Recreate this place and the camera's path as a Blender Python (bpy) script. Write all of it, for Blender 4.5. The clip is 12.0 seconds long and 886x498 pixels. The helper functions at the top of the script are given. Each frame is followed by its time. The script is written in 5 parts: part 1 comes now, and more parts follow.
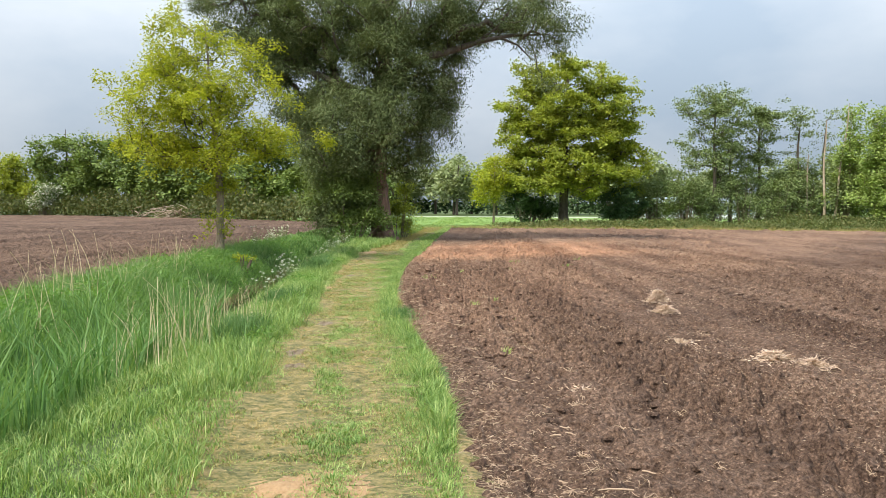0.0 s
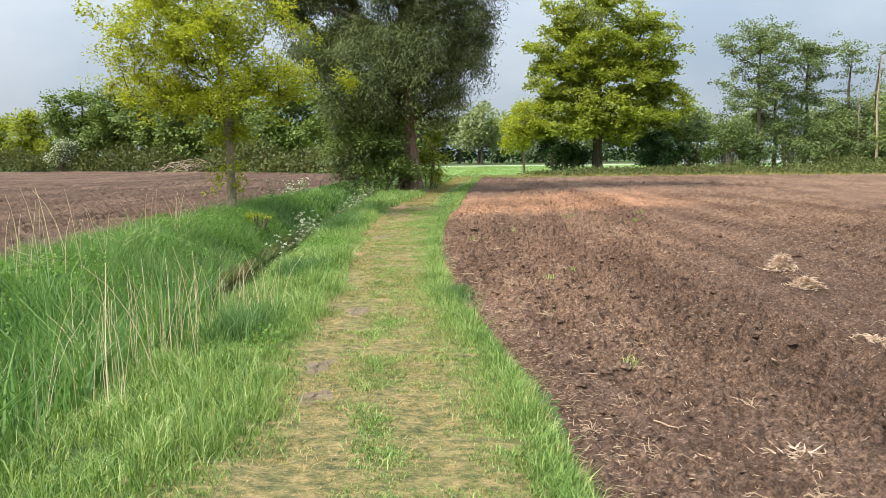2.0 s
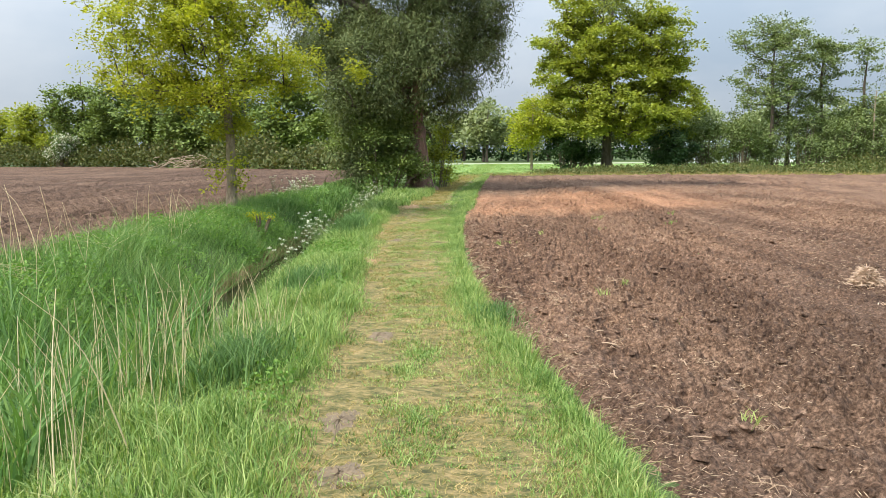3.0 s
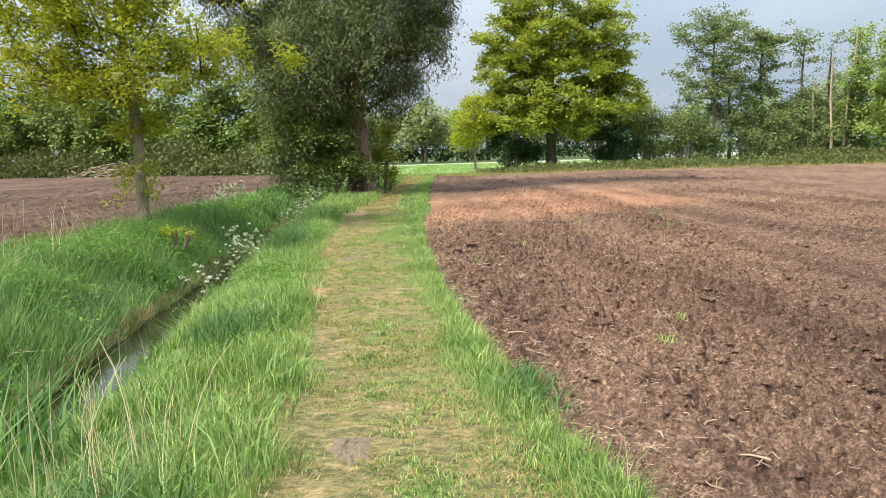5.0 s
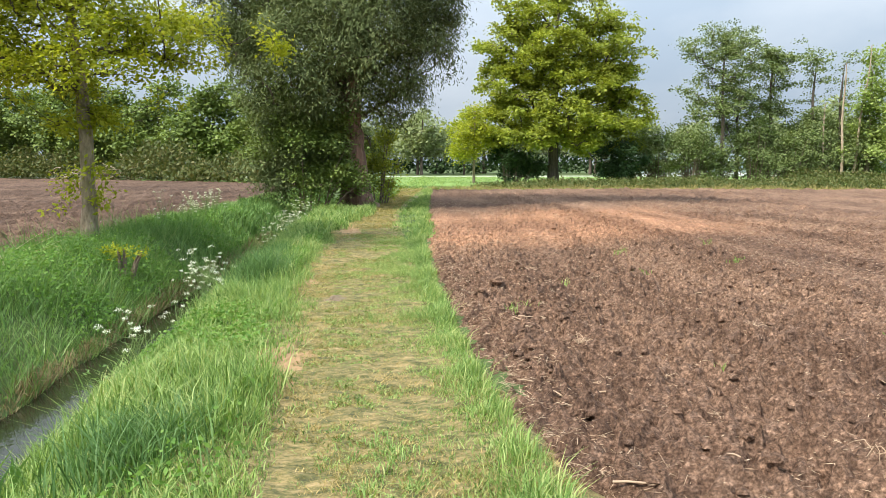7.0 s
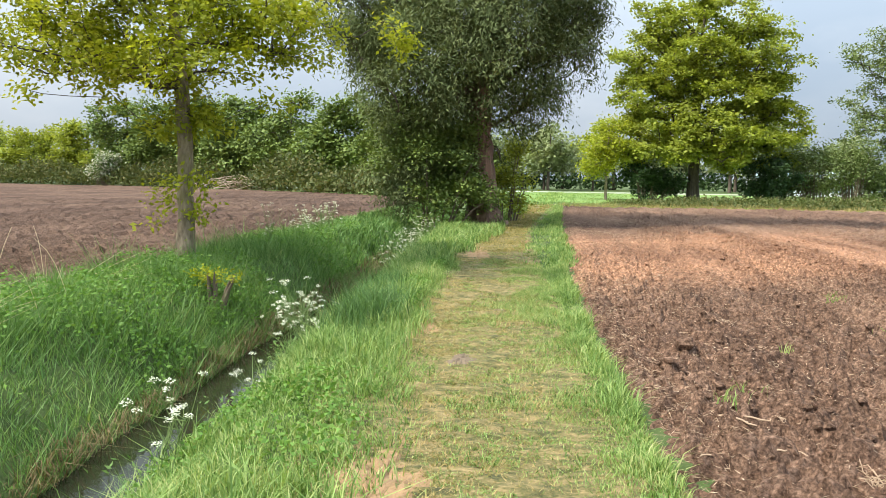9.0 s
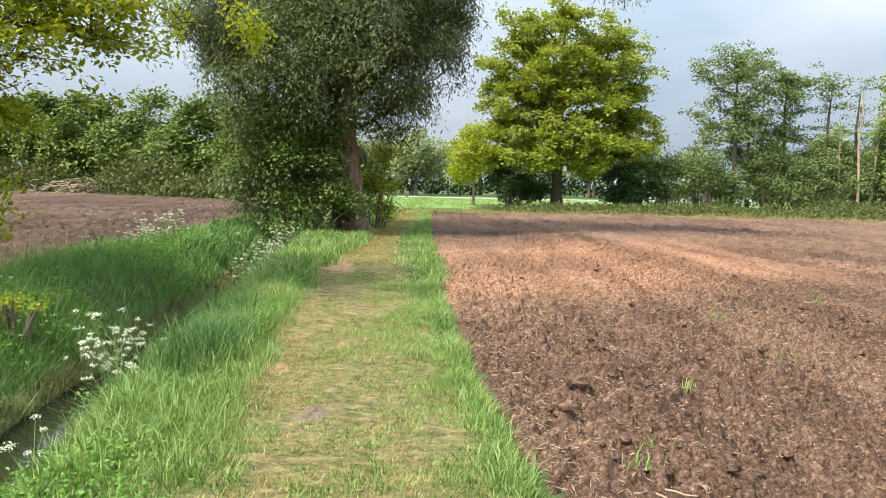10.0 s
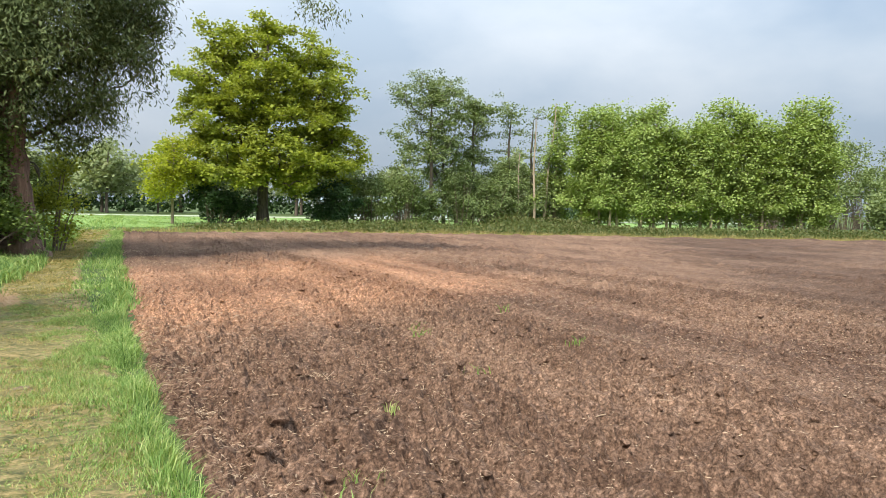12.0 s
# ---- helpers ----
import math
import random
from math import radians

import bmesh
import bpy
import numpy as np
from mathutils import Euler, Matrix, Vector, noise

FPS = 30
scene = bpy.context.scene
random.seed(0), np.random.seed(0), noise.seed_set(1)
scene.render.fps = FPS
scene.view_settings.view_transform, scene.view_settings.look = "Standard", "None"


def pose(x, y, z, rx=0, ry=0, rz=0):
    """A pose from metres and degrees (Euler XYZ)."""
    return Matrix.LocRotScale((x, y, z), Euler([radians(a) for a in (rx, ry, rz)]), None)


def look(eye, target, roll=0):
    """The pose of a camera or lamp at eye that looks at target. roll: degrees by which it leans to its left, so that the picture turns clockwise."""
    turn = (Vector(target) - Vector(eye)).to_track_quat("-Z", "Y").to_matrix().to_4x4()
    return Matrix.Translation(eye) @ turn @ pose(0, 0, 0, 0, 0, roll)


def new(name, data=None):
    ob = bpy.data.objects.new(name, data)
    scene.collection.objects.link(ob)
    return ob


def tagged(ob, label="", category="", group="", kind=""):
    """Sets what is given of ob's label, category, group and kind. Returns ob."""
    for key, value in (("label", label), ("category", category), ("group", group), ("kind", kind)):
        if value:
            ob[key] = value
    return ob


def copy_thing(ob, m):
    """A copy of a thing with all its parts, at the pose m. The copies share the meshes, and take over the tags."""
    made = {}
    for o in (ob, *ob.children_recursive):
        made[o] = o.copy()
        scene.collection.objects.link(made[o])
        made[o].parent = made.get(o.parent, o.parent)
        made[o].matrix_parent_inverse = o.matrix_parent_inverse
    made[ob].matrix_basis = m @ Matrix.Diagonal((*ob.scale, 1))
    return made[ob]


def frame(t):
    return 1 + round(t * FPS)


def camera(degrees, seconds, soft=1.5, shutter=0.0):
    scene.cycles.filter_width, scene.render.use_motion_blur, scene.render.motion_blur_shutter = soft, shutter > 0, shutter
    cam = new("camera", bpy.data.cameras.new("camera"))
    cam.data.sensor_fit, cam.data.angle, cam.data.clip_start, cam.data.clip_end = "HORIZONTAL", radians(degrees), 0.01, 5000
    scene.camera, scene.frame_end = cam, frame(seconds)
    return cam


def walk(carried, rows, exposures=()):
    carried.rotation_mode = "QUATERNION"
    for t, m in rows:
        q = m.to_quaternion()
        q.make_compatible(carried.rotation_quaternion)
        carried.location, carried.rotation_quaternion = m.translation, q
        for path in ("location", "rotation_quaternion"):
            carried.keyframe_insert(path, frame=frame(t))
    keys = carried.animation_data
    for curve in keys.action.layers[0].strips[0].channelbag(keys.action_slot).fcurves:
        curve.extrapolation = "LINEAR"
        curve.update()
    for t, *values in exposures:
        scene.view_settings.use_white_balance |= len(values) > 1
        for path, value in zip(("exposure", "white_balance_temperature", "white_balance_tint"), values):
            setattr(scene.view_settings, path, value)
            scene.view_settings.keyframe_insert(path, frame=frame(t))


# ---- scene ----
cam = camera(60.9, 12.0, 0.7)
METRES, EYE, TILT, LEAN, TURN = 13.4, 1.69, 0.0, 0.0, 2.5
ROWS = [
    (0.0, 0.0, 0.0, 0.0, 0.01, -3.38, -0.23),
    (0.5, -0.0081, 0.0525, -0.001, -0.78, -4.11, 0.76),
    (1.0, -0.017, 0.1036, -0.0013, -0.36, -5.4, 0.28),
    (1.5, -0.0299, 0.1529, -0.0023, 0.22, -6.32, 0.58),
    (2.0, -0.0383, 0.2068, -0.0048, 1.62, -7.16, 0.77),
    (2.5, -0.0532, 0.2582, -0.0067, 2.06, -7.42, 0.59),
    (4.5, -0.0912, 0.4502, -0.0118, -1.87, -6.86, 0.92),
    (5.0, -0.0977, 0.5009, -0.0148, -3.07, -7.29, 1.8),
    (5.5, -0.1055, 0.5506, -0.0151, -0.58, -7.08, 2.66),
    (6.0, -0.1098, 0.5992, -0.0158, -2.31, -7.27, 2.64),
    (6.5, -0.1101, 0.6502, -0.0162, -3.44, -7.01, 0.73),
    (8.5, -0.1213, 0.8194, -0.0182, -1.84, -4.78, -1.95),
    (9.0, -0.1277, 0.8638, -0.0176, 5.83, -5.34, -0.76),
    (9.5, -0.1278, 0.9072, -0.0165, 1.5, -5.63, -0.58),
    (10.0, -0.126, 0.9461, -0.0144, -4.12, -4.85, -1.14),
    (10.5, -0.1278, 0.9696, -0.0147, -6.27, -4.09, -1.03),
    (11.0, -0.1266, 0.9731, -0.014, -9.92, -3.77, -1.07),
    (11.5, -0.1203, 0.9733, -0.0136, -17.8, -3.18, -1.04),
    (12.0, -0.1142, 0.9695, -0.0127, -26.03, -3.11, -1.21),
]
walk(cam, [(t, pose(0, 0, EYE, TILT, LEAN, TURN) @ pose(METRES * x, METRES * y, METRES * z, 90 + pitch, roll, yaw)) for t, x, y, z, yaw, pitch, roll in ROWS],
     [(0.0, 0.33), (2.5, 0.37), (5.5, 0.46), (9.5, 0.50), (10.5, 0.45), (12.0, 0.33)])


# ---- world and sun ----
SUN_AZ, SUN_EL = radians(-128.0), radians(50.0)   # azimuth from +y towards +x
world = bpy.data.worlds.new("overcast_sky")
scene.world = world
world.use_nodes = True
wn, wl = world.node_tree.nodes, world.node_tree.links
wn.clear()
w_out, w_bg = wn.new("ShaderNodeOutputWorld"), wn.new("ShaderNodeBackground")
sky = wn.new("ShaderNodeTexSky")
sky.sky_type, sky.sun_disc, sky.sun_elevation, sky.sun_rotation = "NISHITA", False, SUN_EL, SUN_AZ
w_co, w_map = wn.new("ShaderNodeTexCoord"), wn.new("ShaderNodeMapping")
w_map.inputs["Scale"].default_value = (1.0, 1.0, 2.0)
w_map.inputs["Location"].default_value = (0.35, 0.1, 0.2)
w_noise, w_noise2 = wn.new("ShaderNodeTexNoise"), wn.new("ShaderNodeTexNoise")
w_noise.inputs["Scale"].default_value, w_noise.inputs["Detail"].default_value = 2.2, 6.0
w_noise.inputs["Roughness"].default_value = 0.52
w_noise2.inputs["Scale"].default_value, w_noise2.inputs["Detail"].default_value = 1.1, 4.0
w_cloud, w_cover, w_mix = wn.new("ShaderNodeValToRGB"), wn.new("ShaderNodeValToRGB"), wn.new("ShaderNodeMixRGB")
w_cloud.color_ramp.elements[0].position, w_cloud.color_ramp.elements[0].color = 0.38, (4.8, 5.9, 7.2, 1)
w_cloud.color_ramp.elements[1].position, w_cloud.color_ramp.elements[1].color = 0.64, (7.2, 7.95, 8.8, 1)
w_cover.color_ramp.elements[0].position, w_cover.color_ramp.elements[0].color = 0.30, (0.5, 0.5, 0.5, 1)
w_cover.color_ramp.elements[1].position, w_cover.color_ramp.elements[1].color = 0.46, (1, 1, 1, 1)
wl.new(w_co.outputs["Generated"], w_map.inputs["Vector"])
for n in (w_noise, w_noise2):
    wl.new(w_map.outputs["Vector"], n.inputs["Vector"])
wl.new(w_noise.outputs["Fac"], w_cloud.inputs["Fac"])
wl.new(w_noise2.outputs["Fac"], w_cover.inputs["Fac"])
wl.new(w_cover.outputs["Color"], w_mix.inputs["Fac"])
wl.new(sky.outputs["Color"], w_mix.inputs["Color1"])
wl.new(w_cloud.outputs["Color"], w_mix.inputs["Color2"])
w_sep, w_up, w_gain = wn.new("ShaderNodeSeparateXYZ"), wn.new("ShaderNodeMath"), wn.new("ShaderNodeMixRGB")
wl.new(w_co.outputs["Generated"], w_sep.inputs[0])
w_up.operation, w_up.use_clamp = "MULTIPLY_ADD", False      # an overcast sky is about three times brighter at the zenith
wl.new(w_sep.outputs["Z"], w_up.inputs[0])
w_up.inputs[1].default_value, w_up.inputs[2].default_value = 1.85, 0.53
w_gain.blend_type = "MULTIPLY"
w_gain.inputs["Fac"].default_value = 1.0
wl.new(w_mix.outputs["Color"], w_gain.inputs["Color1"])
wl.new(w_up.outputs[0], w_gain.inputs["Color2"])
wl.new(w_gain.outputs["Color"], w_bg.inputs["Color"])
w_bg.inputs["Strength"].default_value = 0.1
wl.new(w_bg.outputs["Background"], w_out.inputs["Surface"])

sun = new("sun", bpy.data.lights.new("sun", "SUN"))
sun.data.energy, sun.data.angle, sun.data.color = 4.8, radians(7.0), (1.0, 0.93, 0.82)
sun_dir = Vector((math.sin(SUN_AZ) * math.cos(SUN_EL), math.cos(SUN_AZ) * math.cos(SUN_EL), math.sin(SUN_EL)))
sun.matrix_world = look(sun_dir * 60, (0, 0, 0))

# ---- small tools ----
rng = np.random.default_rng(7)


def vnoise(x, y, seed=0):
    """Smooth value noise in -1..1."""
    x, y = np.asarray(x, float), np.asarray(y, float)
    ca, sa = math.cos(0.6 + seed * 1.7), math.sin(0.6 + seed * 1.7)      # each seed has its own turn, so no rows show
    x, y = x * ca - y * sa, x * sa + y * ca
    xi, yi = np.floor(x), np.floor(y)
    fx, fy = x - xi, y - yi
    fx, fy = fx * fx * (3 - 2 * fx), fy * fy * (3 - 2 * fy)

    def rnd(a, b):
        v = np.sin(a * 127.1 + b * 311.7 + seed * 74.7) * 43758.5453
        return (v - np.floor(v)) * 2 - 1
    top = rnd(xi, yi) * (1 - fx) + rnd(xi + 1, yi) * fx
    low = rnd(xi, yi + 1) * (1 - fx) + rnd(xi + 1, yi + 1) * fx
    return top * (1 - fy) + low * fy


def fbm(x, y, seed=0, octaves=4):
    total, amp, f = 0, 0.5, 1.0
    for k in range(octaves):
        total, amp, f = total + amp * vnoise(x * f + 13.7 * k, y * f - 7.1 * k, seed + k), amp * 0.5, f * 2.03
    return total


def smooth(a, b, x):
    u = np.clip((x - a) / (b - a), 0, 1)
    return u * u * (3 - 2 * u)


def fast_mesh(name, verts, quads=None, tris=None, material=None, shade=False):
    """One mesh from arrays of corners, quads and triangles."""
    me = bpy.data.meshes.new(name)
    verts = np.asarray(verts, np.float32).reshape(-1, 3)
    q = np.zeros((0, 4), np.int32) if quads is None else np.asarray(quads, np.int32).reshape(-1, 4)
    t = np.zeros((0, 3), np.int32) if tris is None else np.asarray(tris, np.int32).reshape(-1, 3)
    me.vertices.add(len(verts))
    me.vertices.foreach_set("co", verts.ravel())
    me.loops.add(q.size + t.size)
    me.loops.foreach_set("vertex_index", np.concatenate((q.ravel(), t.ravel())))
    me.polygons.add(len(q) + len(t))
    starts = np.concatenate((np.arange(len(q)) * 4, q.size + np.arange(len(t)) * 3)).astype(np.int32)
    me.polygons.foreach_set("loop_start", starts)
    me.polygons.foreach_set("use_smooth", np.full(len(q) + len(t), shade, bool))
    me.update(calc_edges=True)
    if material:
        me.materials.append(material)
    return me


def grid_mesh(name, X, Y, Z, material, shade=True):
    r, c = X.shape
    i = np.arange(r * c).reshape(r, c)
    quads = np.stack((i[:-1, :-1], i[:-1, 1:], i[1:, 1:], i[1:, :-1]), -1)
    return fast_mesh(name, np.stack((X, Y, Z), -1), quads, None, material, shade)


def piece(name, me, parent=None, label=""):
    ob = new(name, me)
    ob.parent = parent
    if label:
        tagged(ob, label)
    return ob


def thing(name, label, category, at=(0, 0, 0), group=""):
    ob = new(name)
    ob.location = at
    return tagged(ob, label, category, group)


def steps(*spans):
    """Grid lines from spans (from, to, first step, last step)."""
    out = []
    for a, b, s0, s1 in spans:
        x, k = a, 0
        while x < b - 1e-6:
            out.append(x)
            x += s0 + (s1 - s0) * (x - a) / (b - a)
    return np.array(out + [spans[-1][1]])


# ---- materials ----
def base_mat(name):
    m = bpy.data.materials.new(name)
    m.use_nodes = True
    nodes, links = m.node_tree.nodes, m.node_tree.links
    return m, nodes, links, nodes["Principled BSDF"]


def ramp(nodes, stops):
    n = nodes.new("ShaderNodeValToRGB")
    while len(n.color_ramp.elements) < len(stops):
        n.color_ramp.elements.new(0.5)
    for e, (p, c) in zip(n.color_ramp.elements, stops):
        e.position, e.color = p, (*c, 1)
    return n


def noise_node(nodes, links, vec, scale, detail=5, rough=0.6):
    n = nodes.new("ShaderNodeTexNoise")
    n.inputs["Scale"].default_value, n.inputs["Detail"].default_value, n.inputs["Roughness"].default_value = scale, detail, rough
    links.new(vec, n.inputs["Vector"])
    return n


def mix(nodes, links, fac, a, b, kind="MIX"):
    n = nodes.new("ShaderNodeMixRGB")
    n.blend_type = kind
    for sock, v in ((n.inputs["Fac"], fac), (n.inputs["Color1"], a), (n.inputs["Color2"], b)):
        if isinstance(v, (int, float)):
            sock.default_value = v
        elif isinstance(v, tuple):
            sock.default_value = (*v, 1)
        else:
            links.new(v, sock)
    return n.outputs["Color"]


def leaf_mat(name, stops, trans=0.35, patch=0.35, rough=0.55, spec=0.25, grain=0.9, across=1.0):
    """Leaves or blades: each takes its own tone, with broader patches over the whole."""
    m, nodes, links, bsdf = base_mat(name)
    geo = nodes.new("ShaderNodeNewGeometry")
    r = ramp(nodes, stops)
    mp = nodes.new("ShaderNodeMapping")
    mp.inputs["Scale"].default_value = (1, across, 1)
    links.new(geo.outputs["Position"], mp.inputs["Vector"])
    big = noise_node(nodes, links, mp.outputs["Vector"], grain, 5, 0.68)
    add = nodes.new("ShaderNodeMath")
    add.operation = "MULTIPLY_ADD"
    links.new(big.outputs["Fac"], add.inputs[0])
    add.inputs[1].default_value = patch * 2
    sub = nodes.new("ShaderNodeMath")
    sub.operation = "MULTIPLY_ADD"
    links.new(geo.outputs["Random Per Island"], sub.inputs[0])
    sub.inputs[1].default_value, sub.inputs[2].default_value = 1 - patch, -patch * 0.5
    links.new(sub.outputs[0], add.inputs[2])
    links.new(add.outputs[0], r.inputs["Fac"])
    links.new(r.outputs["Color"], bsdf.inputs["Base Color"])
    bsdf.inputs["Roughness"].default_value = rough
    bsdf.inputs["Specular IOR Level"].default_value = spec
    tr, mx = nodes.new("ShaderNodeBsdfTranslucent"), nodes.new("ShaderNodeMixShader")
    warm = mix(nodes, links, 1.0, r.outputs["Color"], (1.25, 1.2, 0.6), "MULTIPLY")
    links.new(warm, tr.inputs["Color"])
    mx.inputs["Fac"].default_value = trans
    links.new(bsdf.outputs[0], mx.inputs[1])
    links.new(tr.outputs[0], mx.inputs[2])
    links.new(mx.outputs[0], nodes["Material Output"].inputs["Surface"])
    return m


def bump(nodes, links, bsdf, height, strength, distance):
    b = nodes.new("ShaderNodeBump")
    b.inputs["Strength"].default_value, b.inputs["Distance"].default_value = strength, distance
    links.new(height, b.inputs["Height"])
    links.new(b.outputs["Normal"], bsdf.inputs["Normal"])


def bark_mat(name, dark, light, stretch=0.12, scale=9.0, depth=0.03, moss=None):
    m, nodes, links, bsdf = base_mat(name)
    co, mp = nodes.new("ShaderNodeTexCoord"), nodes.new("ShaderNodeMapping")
    mp.inputs["Scale"].default_value = (1, 1, stretch)
    links.new(co.outputs["Object"], mp.inputs["Vector"])
    n = noise_node(nodes, links, mp.outputs["Vector"], scale, 6, 0.65)
    r = ramp(nodes, ((0.32, dark), (0.68, light)))
    links.new(n.outputs["Fac"], r.inputs["Fac"])
    col = r.outputs["Color"]
    if moss:
        n2 = noise_node(nodes, links, co.outputs["Object"], 2.4, 5)
        r2 = ramp(nodes, ((0.48, (0, 0, 0)), (0.66, (0.8, 0.8, 0.8))))
        links.new(n2.outputs["Fac"], r2.inputs["Fac"])
        col = mix(nodes, links, r2.outputs["Color"], col, moss)
    links.new(col, bsdf.inputs["Base Color"])
    bsdf.inputs["Roughness"].default_value = 0.92
    bump(nodes, links, bsdf, n.outputs["Fac"], 0.9, depth)
    return m


def soil_mat(name, patchy):
    m, nodes, links, bsdf = base_mat(name)
    geo = nodes.new("ShaderNodeNewGeometry")
    pos = geo.outputs["Position"]
    fine = noise_node(nodes, links, pos, 26, 6, 0.7)
    mid = noise_node(nodes, links, pos, 2.4, 5, 0.6)
    wide = noise_node(nodes, links, pos, 0.16, 3, 0.5)
    r = ramp(nodes, ((0.32, (0.075, 0.047, 0.033)), (0.50, (0.142, 0.092, 0.066)), (0.66, (0.25, 0.168, 0.122))))
    f = nodes.new("ShaderNodeMath")
    f.operation = "MULTIPLY_ADD"
    links.new(fine.outputs["Fac"], f.inputs[0])
    f.inputs[1].default_value = 0.75
    half = nodes.new("ShaderNodeMath")
    half.operation = "MULTIPLY"
    half.inputs[1].default_value = 0.25
    links.new(mid.outputs["Fac"], half.inputs[0])
    links.new(half.outputs[0], f.inputs[2])
    links.new(f.outputs[0], r.inputs["Fac"])
    col = r.outputs["Color"]
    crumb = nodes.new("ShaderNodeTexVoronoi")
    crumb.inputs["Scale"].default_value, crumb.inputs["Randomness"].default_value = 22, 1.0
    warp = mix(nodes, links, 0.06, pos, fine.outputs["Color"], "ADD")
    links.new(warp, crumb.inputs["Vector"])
    # crevice shade put into the colour: crumb tops lightened, gaps between them darkened
    crumb_shade = ramp(nodes, ((0.10, (1.25, 1.24, 1.22)), (0.34, (1.0, 1.0, 1.0)), (0.62, (0.68, 0.66, 0.65))))
    links.new(crumb.outputs["Distance"], crumb_shade.inputs["Fac"])
    col = mix(nodes, links, 0.65, col, crumb_shade.outputs["Color"], "MULTIPLY")
    grit = noise_node(nodes, links, pos, 60, 4, 0.7)
    rg = ramp(nodes, ((0.40, (0.62, 0.61, 0.6)), (0.60, (1.38, 1.38, 1.36))))
    links.new(grit.outputs["Fac"], rg.inputs["Fac"])
    col = mix(nodes, links, 1.0, col, rg.outputs["Color"], "MULTIPLY")
    rw = ramp(nodes, ((0.35, (0.8, 0.78, 0.78)), (0.65, (1.2, 1.2, 1.18))))
    links.new(wide.outputs["Fac"], rw.inputs["Fac"])
    col = mix(nodes, links, 1.0, col, rw.outputs["Color"], "MULTIPLY")
    lane = nodes.new("ShaderNodeMapping")
    lane.inputs["Scale"].default_value = (0.75, 0.09, 1.0)
    links.new(pos, lane.inputs["Vector"])
    lane_n = noise_node(nodes, links, lane.outputs["Vector"], 1.3, 4, 0.6)
    rl = ramp(nodes, ((0.36, (0.78, 0.76, 0.76)), (0.58, (1.18, 1.17, 1.16))))
    links.new(lane_n.outputs["Fac"], rl.inputs["Fac"])
    col = mix(nodes, links, 1.0, col, rl.outputs["Color"], "MULTIPLY")
    if patchy:
        # a broad paler band, and within it a reddish, brighter patch with wavering edges
        sep = nodes.new("ShaderNodeSeparateXYZ")
        links.new(pos, sep.inputs[0])
        wob = noise_node(nodes, links, pos, 0.35, 4)

        def band(sock, lo0, lo1, hi0, hi1, shift):
            a = nodes.new("ShaderNodeMath")
            a.operation = "MULTIPLY_ADD"
            links.new(wob.outputs["Fac"], a.inputs[0])
            a.inputs[1].default_value = shift
            links.new(sock, a.inputs[2])
            out = None
            for p, q in ((lo0, lo1), (hi1, hi0)):
                mr = nodes.new("ShaderNodeMapRange")
                mr.interpolation_type = "SMOOTHSTEP"
                mr.inputs["From Min"].default_value, mr.inputs["From Max"].default_value = p, q
                links.new(a.outputs[0], mr.inputs["Value"])
                if out is None:
                    out = mr.outputs["Result"]
                else:
                    mu = nodes.new("ShaderNodeMath")
                    mu.operation = "MULTIPLY"
                    links.new(out, mu.inputs[0])
                    links.new(mr.outputs["Result"], mu.inputs[1])
                    out = mu.outputs[0]
            return out
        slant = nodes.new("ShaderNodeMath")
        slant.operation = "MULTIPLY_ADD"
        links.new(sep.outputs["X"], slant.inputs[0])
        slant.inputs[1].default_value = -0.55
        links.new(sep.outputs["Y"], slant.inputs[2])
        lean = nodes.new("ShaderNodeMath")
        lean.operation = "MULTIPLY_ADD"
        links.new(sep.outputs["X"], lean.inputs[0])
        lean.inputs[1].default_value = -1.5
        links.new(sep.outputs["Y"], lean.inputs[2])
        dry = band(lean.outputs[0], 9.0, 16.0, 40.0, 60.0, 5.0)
        lightened = mix(nodes, links, 1.0, col, (1.42, 1.38, 1.33), "MULTIPLY")
        col = mix(nodes, links, dry, col, lightened)
        m1 = band(slant.outputs[0], 22.5, 25.5, 31.5, 34.5, 3.0)
        m2 = band(sep.outputs["X"], -1.9, -0.9, 5.0, 8.0, 2.0)
        mul = nodes.new("ShaderNodeMath")
        mul.operation = "MULTIPLY"
        links.new(m1, mul.inputs[0])
        links.new(m2, mul.inputs[1])
        red = mix(nodes, links, 1.0, col, (1.62, 1.46, 1.32), "MULTIPLY")
        col = mix(nodes, links, mul.outputs[0], col, red)
        # pressed soil of the wheel tracks dries paler
        pale = mix(nodes, links, 1.0, col, (1.12, 1.12, 1.12), "MULTIPLY")
        skew = nodes.new("ShaderNodeMath")
        skew.operation = "MULTIPLY_ADD"
        links.new(sep.outputs["Y"], skew.inputs[0])
        skew.inputs[1].default_value = 0.10
        links.new(sep.outputs["X"], skew.inputs[2])
        for cx, half in ((6.75, 0.62), (11.2, 0.34)):
            col = mix(nodes, links, band(skew.outputs[0], cx - half, cx - half + 0.2, cx + half - 0.2, cx + half, 0.0), col, pale)
    links.new(col, bsdf.inputs["Base Color"])
    bsdf.inputs["Roughness"].default_value = 0.95
    bsdf.inputs["Specular IOR Level"].default_value = 0.15
    up = nodes.new("ShaderNodeMath")
    up.operation = "MULTIPLY_ADD"
    links.new(crumb.outputs["Distance"], up.inputs[0])
    up.inputs[1].default_value = -0.8
    links.new(fine.outputs["Fac"], up.inputs[2])
    bump(nodes, links, bsdf, up.outputs[0], 0.9, 0.045)
    return m


